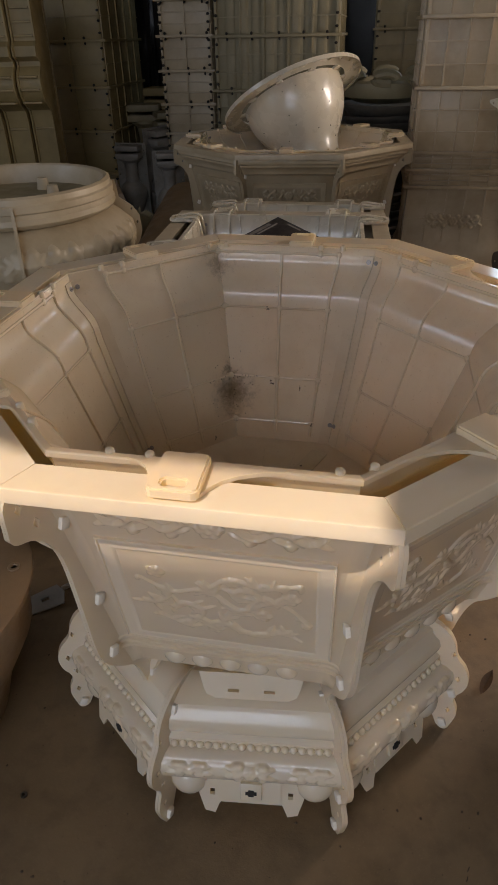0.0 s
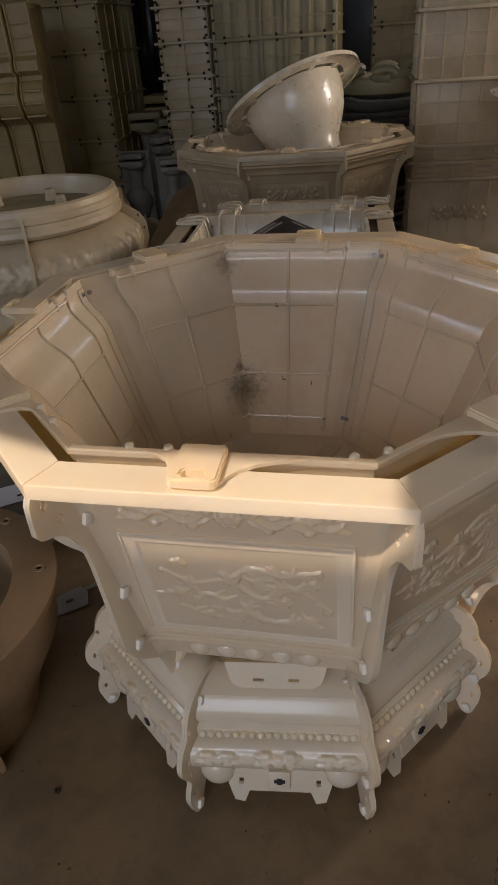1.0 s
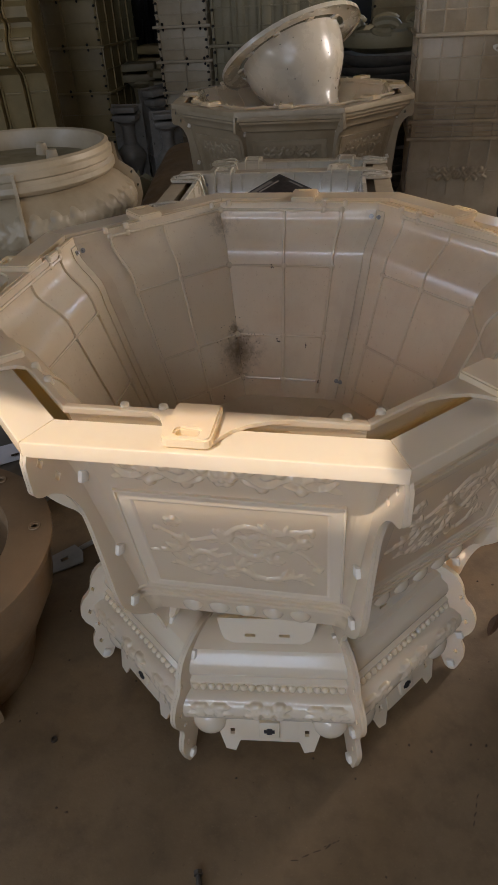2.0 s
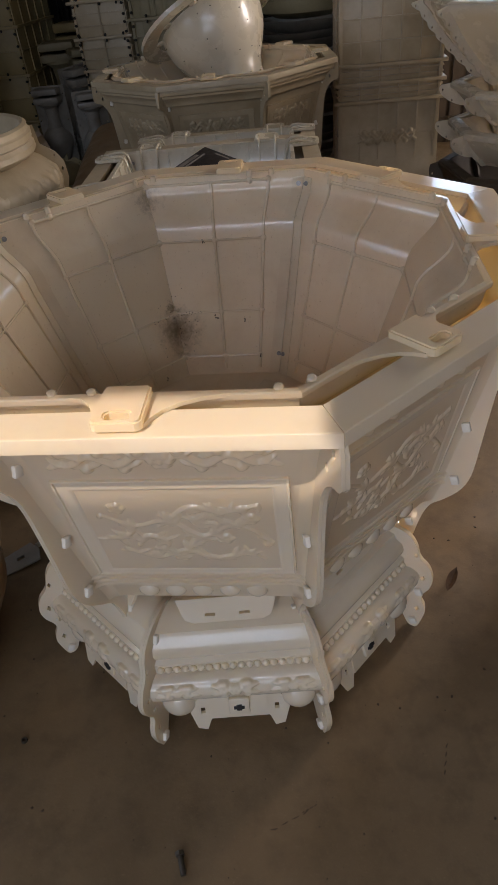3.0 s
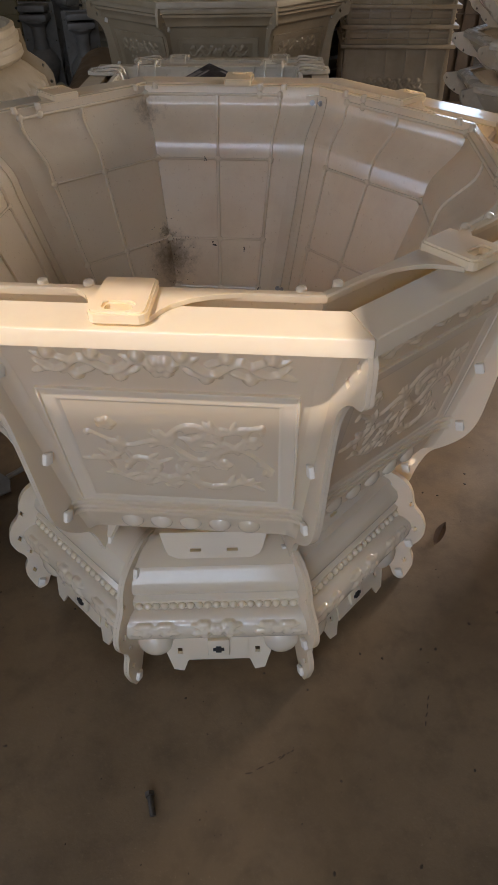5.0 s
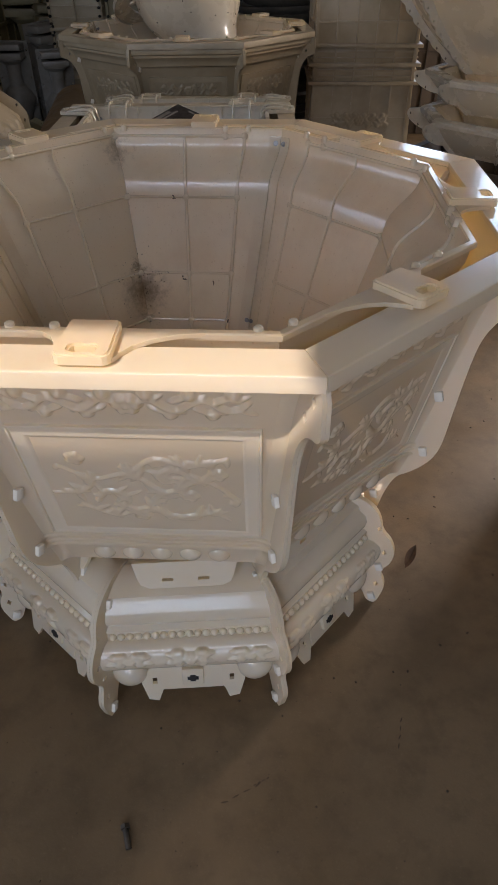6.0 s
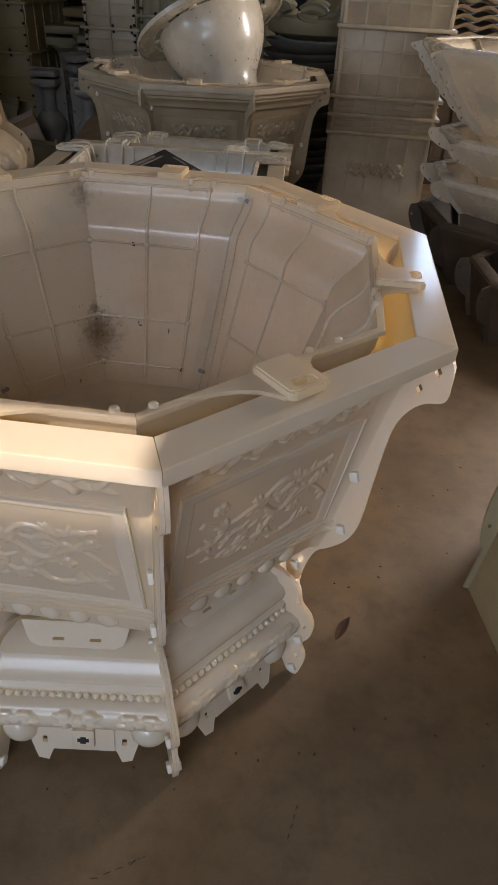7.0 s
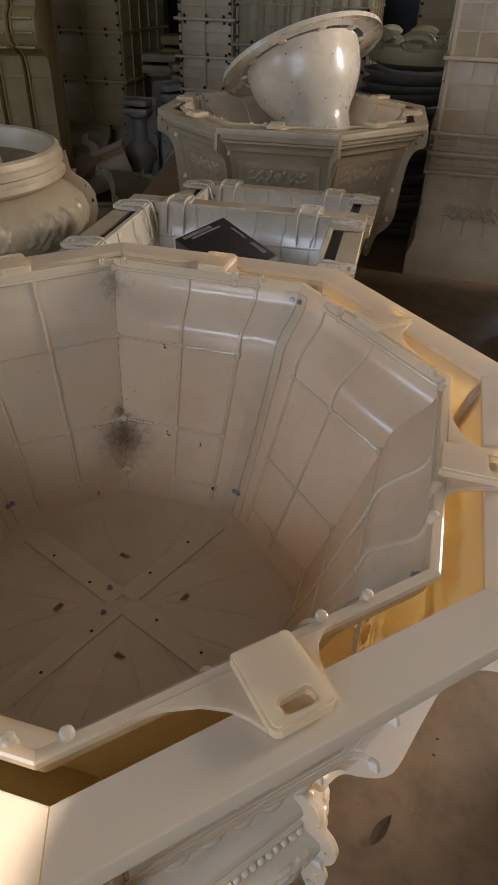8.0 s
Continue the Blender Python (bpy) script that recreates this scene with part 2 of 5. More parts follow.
def frond(X, Y, H, x, y, ang, length, width, top):
    """A pointed leaf with a sunken midrib."""
    c, s = math.cos(ang), math.sin(ang)
    u, v = ((X - x) * c + (Y - y) * s) / length, -(X - x) * s + (Y - y) * c
    w = width * np.sin(math.pi * np.clip(u, 0, 1) ** 0.75) + 1e-6
    k = np.where((u > 0) & (u < 1), np.clip(1 - (v / w) ** 2, 0, 1), 0)
    np.maximum(H, top * (k ** 0.55) * (0.74 + 0.26 * np.clip(np.abs(v) / w * 2.2, 0, 1)), out=H)


def bud(X, Y, H, x, y, r, top):
    np.maximum(H, top * np.clip(1 - ((X - x) ** 2 + (Y - y) ** 2) / (r * r), 0, 1) ** 0.5, out=H)


def relief_sheet(bm, X, Y, H, place, sunk=0.0012):
    """Mesh the raised grid where it stands proud; place(x, y, z) puts it on its face."""
    for i in range(2):
        H = (H + np.roll(H, 1, 0) + np.roll(H, -1, 0) + np.roll(H, 1, 1) + np.roll(H, -1, 1)) / 5
    nv, nu = H.shape
    up = H > 0.00025
    verts = {}

    def vert(j, i):
        if (j, i) not in verts:
            verts[j, i] = bm.verts.new(place(X[j, i], Y[j, i], H[j, i] - sunk))
        return verts[j, i]

    for j in range(1, nv - 2):
        for i in range(1, nu - 2):
            if up[j, i] or up[j + 1, i] or up[j, i + 1] or up[j + 1, i + 1]:
                bm.faces.new((vert(j, i), vert(j, i + 1), vert(j + 1, i + 1), vert(j + 1, i)))


def grid(w, h, cell):
    x, y = np.arange(-w / 2, w / 2 + cell, cell), np.arange(-h / 2, h / 2 + cell, cell)
    X, Y = np.meshgrid(x, y)
    return X, Y, np.zeros_like(X)


def branch_relief(bm, rnd, w, h, m, cell=0.0022, top=0.0062):
    """Plum branches with curls, pointed leaves and blossoms on a face."""
    X, Y, H = grid(w, h, cell)
    kx, ky = w / 0.30, h / 0.195
    stems = (((0.140, -0.030), (0.085, 0.018), (0.030, -0.012), (-0.020, 0.028), (-0.075, 0.016), (-0.125, 0.045)),
             ((0.105, -0.055), (0.050, -0.078), (0.000, -0.050), (-0.055, -0.072), (-0.105, -0.048)),
             ((0.030, -0.012), (0.002, -0.045), (0.035, -0.074), (0.095, -0.062), (0.125, -0.080)),
             ((-0.020, 0.028), (0.020, 0.062), (0.070, 0.048), (0.125, 0.066)),
             ((-0.075, 0.016), (-0.100, -0.014), (-0.145, -0.018)),
             ((0.045, 0.000), (0.062, 0.026), (0.040, 0.040), (0.020, 0.024), (0.030, 0.008)),
             ((-0.055, -0.070), (-0.030, -0.028), (-0.060, -0.010), (-0.078, -0.030)))
    lines = []
    for st in stems:
        pts = smooth_line([(x * kx, y * ky, 0) for x, y in st], 5)
        lines.append(pts)
        stroke(X, Y, H, pts, 0.0052, top * 0.9)
    for i in range(120):
        p = rnd.choice(rnd.choice(lines))
        ang = rnd.choice((0.0, math.pi)) + rnd.uniform(-1.35, 1.35)
        for k in range(rnd.choice((1, 1, 2))):
            L = rnd.uniform(0.016, 0.036)
            if abs(p.x + L * math.cos(ang)) < w * 0.46 and abs(p.y + L * math.sin(ang)) < h * 0.44:
                frond(X, Y, H, p.x, p.y, ang, L, rnd.uniform(0.0042, 0.0066), top * rnd.uniform(0.75, 1.05))
            ang += 0.75
    for x, y in ((0.065, -0.02), (-0.095, 0.06), (-0.015, -0.07), (0.11, 0.03)):
        for k in range(5):
            bud(X, Y, H, x * kx + 0.010 * math.cos(k * 1.2566), y * ky + 0.010 * math.sin(k * 1.2566), 0.0078, top)
        bud(X, Y, H, x * kx, y * ky, 0.005, top * 1.2)
    relief_sheet(bm, X, Y, H, lambda x, y, z: m @ Vector((x, y, z)))


def frieze_field(w, size, cell=0.0022):
    """A running scroll with buds and a blossom in the middle."""
    X, Y, H = grid(w + 0.03, 0.085 * size, cell)
    top = 0.0075 * size
    for sg in (-1, 1):
        L = w / 2 - 0.012
        pts = smooth_line([(sg * (0.014 + (L - 0.014) * i / 8), size * 0.011 * math.sin(i * 1.57 + 0.4), 0) for i in range(9)], 4)
        stroke(X, Y, H, pts, 0.0046 * size, top)
        for i in range(5):
            x, f = sg * (0.030 + (L - 0.045) * i / 4.2), (-1) ** i
            bud(X, Y, H, x, size * 0.019 * f, 0.0098 * size, top * 1.15)
            frond(X, Y, H, x, -size * 0.004 * f, (0 if sg > 0 else math.pi) - sg * f * 0.45, 0.034 * size, 0.0052 * size, top)
            frond(X, Y, H, x, size * 0.006 * f, (0 if sg > 0 else math.pi) + sg * f * 0.55, 0.026 * size, 0.0045 * size, top * 0.8)
    for k in range(6):
        bud(X, Y, H, 0.012 * size * math.cos(k * math.pi / 3), 0.012 * size * math.sin(k * math.pi / 3), 0.0085 * size, top * 1.15)
    bud(X, Y, H, 0, 0, 0.007 * size, top * 1.35)
    return X, Y, H


def frieze_relief(bm, w, m, size=1.0, cell=0.0022):
    relief_sheet(bm, *frieze_field(w, size, cell), lambda x, y, z: m @ Vector((x, y, z)))


def rounded(outline, n=3):
    """A closed outline with its corners eased into curves."""
    P = [Vector((x, y, 0)) for x, y in outline]
    out, k = [], len(P)
    for i in range(k):
        a, b, c, d = P[i - 1], P[i], P[(i + 1) % k], P[(i + 2) % k]
        for j in range(n):
            t = j / n
            q = 0.5 * ((2 * b) + (c - a) * t + (2 * a - 5 * b + 4 * c - d) * t * t + (3 * b - a - 3 * c + d) * t ** 3)
            out.append((q.x, q.y))
    return out


def raised_frame(bm, hw, hb, ht, steps, m):
    """Nested rectangles (inset, height) joined into a moulded picture frame."""
    rows = []
    for ins, z in steps:
        rows.append([bm.verts.new(m @ Vector(c)) for c in ((-hw + ins, -hb + ins * 0.5, z), (hw - ins, -hb + ins * 0.5, z), (hw - ins, ht - ins, z), (-hw + ins, ht - ins, z))])
    for a, b in zip(rows, rows[1:]):
        for i in range(4):
            bm.faces.new((a[i], a[(i + 1) % 4], b[(i + 1) % 4], b[i]))


def peg(bm, c, rot, s=1.0):
    """A square-headed wedge pin."""
    m = Matrix.LocRotScale(c, rot, (s, s, s))
    box(bm, -0.011, 0.011, -0.014, 0.014, -0.004, 0.008, m, 0.003)
    box(bm, -0.004, 0.004, -0.004, 0.004, -0.022, 0.0, m)


# ---- the building ----
def wall_box(name, x0, x1, y0, y1, z0, z1, mat, label, cat):
    bm = bm_new()
    box(bm, x0, x1, y0, y1, z0, z1)
    return tagged(part(name, bm, mat), label, cat, kind="structure")


wall_box("floor", -5.2, 3.9, -4.5, 7.2, -0.2, 0.0, CONCRETE, "stained brown-grey concrete workshop floor with dirt specks", "floor")
wall_box("ground", -60, 60, -60, 60, -0.5, -0.21, CONCRETE, "pale bare ground outside the workshop", "ground")
wall_box("wall_north", -5.2, 1.6, 7.0, 7.2, 0, 4, PLASTER, "dim plastered rear wall behind the stacks", "wall")
wall_box("wall_north_end", 3.6, 3.9, 7.0, 7.2, 0, 4, PLASTER, "plastered rear wall beyond the high window", "wall")
wall_box("wall_north_sill", 1.6, 3.6, 7.0, 7.2, 0, 2.25, PLASTER, "plastered rear wall under the high window", "wall")
wall_box("wall_north_head", 1.6, 3.6, 7.0, 7.2, 3.78, 4, PLASTER, "plastered rear wall over the high window", "wall")
wall_box("wall_west", -5.2, -5.0, -0.2, 7.0, 0, 4, PLASTER, "dim plastered side wall of the workshop", "wall")
wall_box("wall_west_end", -5.2, -5.0, -4.3, -2.6, 0, 4, PLASTER, "dim plastered side wall beyond the side window", "wall")
wall_box("wall_west_sill", -5.2, -5.0, -2.6, -0.2, 0, 1.75, PLASTER, "dim plastered side wall under the side window", "wall")
wall_box("wall_west_head", -5.2, -5.0, -2.6, -0.2, 2.95, 4, PLASTER, "dim plastered side wall over the side window", "wall")
wall_box("wall_south", -5.2, -2.0, -4.5, -4.3, 0, 4, PLASTER, "plastered wall beside the wide window", "wall")
wall_box("wall_south_end", 1.4, 3.9, -4.5, -4.3, 0, 4, PLASTER, "plastered wall beyond the high window strip", "wall")
wall_box("wall_south_pier", 0.7, 1.4, -4.5, -4.3, 0, 2.74, PLASTER, "plastered wall beside the wide window", "wall")
wall_box("wall_south_corner", -2.0, -1.7, -4.5, -4.3, 0, 2.74, PLASTER, "plastered wall under the high window strip", "wall")
wall_box("wall_south_head", -1.7, 0.7, -4.5, -4.3, 1.6, 2.74, PLASTER, "plastered wall over the wide window", "wall")
wall_box("wall_south_sill", -1.7, 0.7, -4.5, -4.3, 0, 0.36, PLASTER, "plastered wall under the wide window", "wall")
wall_box("wall_south_lintel", -2.0, 1.4, -4.5, -4.3, 3.46, 4, PLASTER, "plastered lintel over the high window strip", "wall")
wall_box("wall_east", 3.7, 3.9, -4.3, 2.46, 0, 4, PLASTER, "plastered wall beside an open doorway", "wall")
wall_box("wall_east_end", 3.7, 3.9, 3.54, 7.0, 0, 4, PLASTER, "plastered wall beyond the open doorway", "wall")
wall_box("wall_east_head", 3.7, 3.9, 2.46, 3.54, 2.88, 4, PLASTER, "plastered wall over the open doorway", "wall")


def ceiling():
    """Unseen roof added to shape the sun: one narrow gap lets a strip in."""
    bm = bm_new()
    gap = [(-2.20, -2.675), (-1.335, -2.675), (-1.335, -2.547), (-1.86, -2.545), (-2.20, -2.44)]
    plate(bm, [(-5.2, -4.5), (3.9, -4.5), (3.9, 7.2), (-5.2, 7.2)], [gap], 0.02, Matrix.Translation((0, 0, 4.0)))
    tagged(part("ceiling", bm, METALROOF), "unseen grey sheet roof with a gap cut for the sun strip", "ceiling", kind="structure")


ceiling()


# ---- octagonal outer mould ----
def half_at(gap):
    return lambda p: TAN * p - gap


SHELL = [(0.600, 0.941), (0.599, 0.918), (0.590, 0.898), (0.578, 0.862), (0.5682, 0.825), (0.5035, 0.508), (0.5075, 0.506), (0.5075, 0.501), (0.503, 0.4985),
         (0.5025, 0.495), (0.5065, 0.493), (0.5065, 0.488), (0.502, 0.4855), (0.5015, 0.482), (0.505, 0.480), (0.505, 0.474), (0.4985, 0.470), (0.490, 0.440), (0.484, 0.414), (0.476, 0.408)]


def corner_fillet(bm, prof, r=0.020):
    """The sheet swings out from the face into its corner fins."""
    for sg in (-1, 1):
        rows = []
        for p, z in prof:
            row = []
            for j in range(6):
                a = math.pi / 2 * j / 5
                q = p + r * (1 - math.cos(a))
                row.append(bm.verts.new((sg * (TAN * q - 0.0045 - r * (1 - math.sin(a))), -q - 0.0006, z)))
            rows.append(row)
        for a, b in zip(rows, rows[1:]):
            for j in range(5):
                bm.faces.new((a[j], a[j + 1], b[j + 1], b[j]))


def shell_meshes(seed, cornice=False):
    rnd = random.Random(seed)
    out = {}
    bm = bm_new()
    prof = SHELL if not cornice else [(0.630, 0.941), (0.636, 0.934), (0.640, 0.920), (0.636, 0.906), (0.624, 0.900), (0.622, 0.890), (0.608, 0.880), (0.598, 0.864), (0.594, 0.852), (0.580, 0.848), (0.572, 0.838)] + SHELL[5:]
    prism(bm, skin(prof, 0.006), half_at(0.004))
    if not cornice:
        corner_fillet(bm, prof[2:])
    out["wall"] = finish(bm)
    bm = bm_new()
    prism(bm, [(0.591, 0.9530), (0.5925, 0.9540), (0.6525, 0.9540), (0.6548, 0.9530), (0.6555, 0.9505), (0.6555, 0.929), (0.6490, 0.929), (0.6480, 0.942), (0.606, 0.9425), (0.594, 0.9425), (0.591, 0.944)], half_at(0.0007))
    out["flange"] = finish(bm, True, 18)
    m = face_frame(0.5040, 0.512, 0.5637, 0.803)
    bm = bm_new()
    raised_frame(bm, 0.192, 0.149, 0.149, ((0.0, -0.002), (0.0005, 0.0052), (0.0035, 0.0058), (0.0055, 0.0034), (0.010, 0.0030), (0.022, 0.0030), (0.026, 0.0022), (0.033, -0.0015)), m)
    out["frame"] = finish(bm, True, 30)
    bm = bm_new()
    if cornice:
        frieze_relief(bm, 0.30, face_frame(0.5425, 0.70, 0.5575, 0.775) @ Matrix.Diagonal((1, 1, 0.85, 1)), 1.25, 0.0025)
        frieze_relief(bm, 0.28, face_frame(0.519, 0.585, 0.532, 0.65) @ Matrix.Diagonal((1, 1, 0.85, 1)), 1.25, 0.0025)
    else:
        branch_relief(bm, rnd, 0.330, 0.235, m @ Matrix.Translation((0, -0.004, 0)))
    out["relief"] = finish(bm, True, 85)
    bm = bm_new()
    if cornice:
        frieze_relief(bm, 0.24, face_frame(0.5300, 0.640, 0.5440, 0.71), 0.8, 0.0025)
    else:
        frieze_relief(bm, 0.37, face_frame(0.5690, 0.828, 0.5830, 0.876), 1.15)
    out["frieze"] = finish(bm, True, 85)
    bm = bm_new()
    ball(bm, (0, 0, 0), 1, (0.022, 0.012, 0.021), None, 16, 10)
    out["bead"] = finish(bm)
    fin = [(0.706, 0.934), (0.7145, 0.875), (0.713, 0.858), (0.703, 0.849), (0.682, 0.842), (0.660, 0.822), (0.642, 0.788), (0.632, 0.745), (0.625, 0.68),
           (0.618, 0.60), (0.612, 0.53), (0.603, 0.490), (0.585, 0.456), (0.556, 0.424), (0.532, 0.402), (0.517, 0.368), (0.506, 0.325), (0.499, 0.292),
           (0.484, 0.280), (0.468, 0.295), (0.464, 0.345), (0.482, 0.39), (0.536, 0.495), (0.604, 0.83), (0.640, 0.934)]
    spots = ((0.690, 0.905), (0.666, 0.866), (0.623, 0.838), (0.592, 0.762), (0.585, 0.640), (0.577, 0.494), (0.526, 0.424), (0.487, 0.335))
    holes = [diamond(r, z, 0.0065, 0.0105) for r, z in spots]
    for name, deg, z0 in (("fin_a", -112.5, -0.0064), ("fin_b", -67.5, 0.0002)):
        bm = bm_new()
        m2 = radial(deg)
        plate(bm, rounded(fin), holes, 0.0062, m2 @ Matrix.Translation((0, 0, z0)))
        sg = -1 if deg < -90 else 1
        out[name] = finish(bm)
        q = m2.to_quaternion() @ Euler((0 if sg > 0 else math.pi, 0, 0.3)).to_quaternion()
        out["pins_" + name] = [Matrix.LocRotScale(m2 @ Vector((r, z, sg * 0.0095)), q, None) for r, z in (spots[4:6] + spots[7:] if sg > 0 else spots[2:3] + spots[4:6] + spots[7:])]
    bm = bm_new()
    peg(bm, (0, 0, 0), None, 0.78)
    out["pin"] = finish(bm)
    return out


def outer_mould(name, label, m, seed, mat, cornice=False, group=""):
    th = thing(name, label, "planter mould", m, group)
    ms = shell_meshes(seed, cornice)
    for k in range(8):
        p = part("side_panel", ms["wall"], IVORY_WALL if mat == IVORY else mat, th, "", turned(k))
        part("top_flange", ms["flange"], mat, p)
        part("frame", ms["frame"], mat, p)
        part("relief", ms["relief"], IVORY_WALL if mat == IVORY else mat, p, "raised flowering-branch relief")
        part("frieze", ms["frieze"], IVORY_WALL if mat == IVORY else mat, p, "raised scroll and bud frieze")
        for i in range(5):
            part("bead", ms["bead"], mat, p, "", Matrix.Translation((-0.110 + 0.055 * i, -0.488, 0.443)))
        for f in ("fin_a", "fin_b"):
            part("corner_fin", ms[f], mat, p)
            for pm in ms["pins_" + f]:
                part("locking_pin", ms["pin"], PIN, p, "white plastic locking pin", pm)
    bm = bm_new()
    R = 0.462 / math.cos(math.pi / 8)
    plate(bm, [(R * math.cos(math.pi / 8 + k * math.pi / 4), R * math.sin(math.pi / 8 + k * math.pi / 4)) for k in range(8)], [], 0.006, Matrix.Translation((0, 0, 0.405)))
    part("mould_floor", bm, mat, th)
    return th


# ---- inner mould ----
INNER = [(0.540, 0.957), (0.5385, 0.940), (0.5355, 0.922), (0.529, 0.908), (0.515, 0.893), (0.492, 0.873), (0.476, 0.856), (0.467, 0.838), (0.4605, 0.808), (0.440, 0.748), (0.395, 0.615), (0.350, 0.495),
         (0.338, 0.462), (0.330, 0.447)]


def stained_inner(sgn):
    """The inner plastic with a spreading dirt patch at one joint."""
    m = IVORY_IN.copy()
    m.name = "ivory_plastic_with_dirt_patch"
    nt = m.node_tree
    bsdf = nt.nodes["Principled BSDF"]
    src = bsdf.inputs["Base Color"].links[0].from_socket
    co = nt.nodes.new("ShaderNodeTexCoord")
    ab = nt.nodes.new("ShaderNodeVectorMath")
    ab.operation = "MULTIPLY"
    ab.inputs[1].default_value = (sgn, -1, 1)
    nt.links.new(co.outputs["Object"], ab.inputs[0])
    nz = nt.nodes.new("ShaderNodeTexNoise")
    nz.inputs["Scale"].default_value = 48
    nz.inputs["Detail"].default_value = 8
    nz.inputs["Roughness"].default_value = 0.75
    nt.links.new(co.outputs["Object"], nz.inputs["Vector"])
    total = None
    for c, r0, r1, amt in (((0.156, 0.378, 0.570), 0.004, 0.085, 0.95), ((0.165, 0.398, 0.632), 0.0, 0.03, 0.9), ((0.216, 0.522, 0.905), 0.0, 0.05, 0.6),
                           ((0.150, 0.36, 0.505), 0.0, 0.03, 0.6)):
        d = nt.nodes.new("ShaderNodeVectorMath")
        d.operation = "DISTANCE"
        d.inputs[1].default_value = c
        nt.links.new(ab.outputs[0], d.inputs[0])
        w = nt.nodes.new("ShaderNodeMath")
        w.operation = "MULTIPLY_ADD"
        w.inputs[1].default_value = -0.17
        nt.links.new(nz.outputs["Fac"], w.inputs[0])
        nt.links.new(d.outputs["Value"], w.inputs[2])
        r = nt.nodes.new("ShaderNodeMapRange")
        r.interpolation_type = "SMOOTHSTEP"
        r.inputs["From Min"].default_value, r.inputs["From Max"].default_value = r0 - 0.098, r1 - 0.085
        r.inputs["To Min"].default_value, r.inputs["To Max"].default_value = amt, 0
        nt.links.new(w.outputs[0], r.inputs["Value"])
        if total is None:
            total = r.outputs[0]
        else:
            mx = nt.nodes.new("ShaderNodeMath")
            mx.operation = "MAXIMUM"
            nt.links.new(total, mx.inputs[0])
            nt.links.new(r.outputs[0], mx.inputs[1])
            total = mx.outputs[0]
    x = nt.nodes.new("ShaderNodeMix")
    x.data_type = "RGBA"
    nt.links.new(total, x.inputs["Factor"])
    nt.links.new(src, x.inputs["A"])
    x.inputs["B"].default_value = (0.040, 0.022, 0.010, 1)
    nt.links.new(x.outputs["Result"], bsdf.inputs["Base Color"])
    return m


IVORY_DIRT = {1: stained_inner(1), -1: stained_inner(-1)}


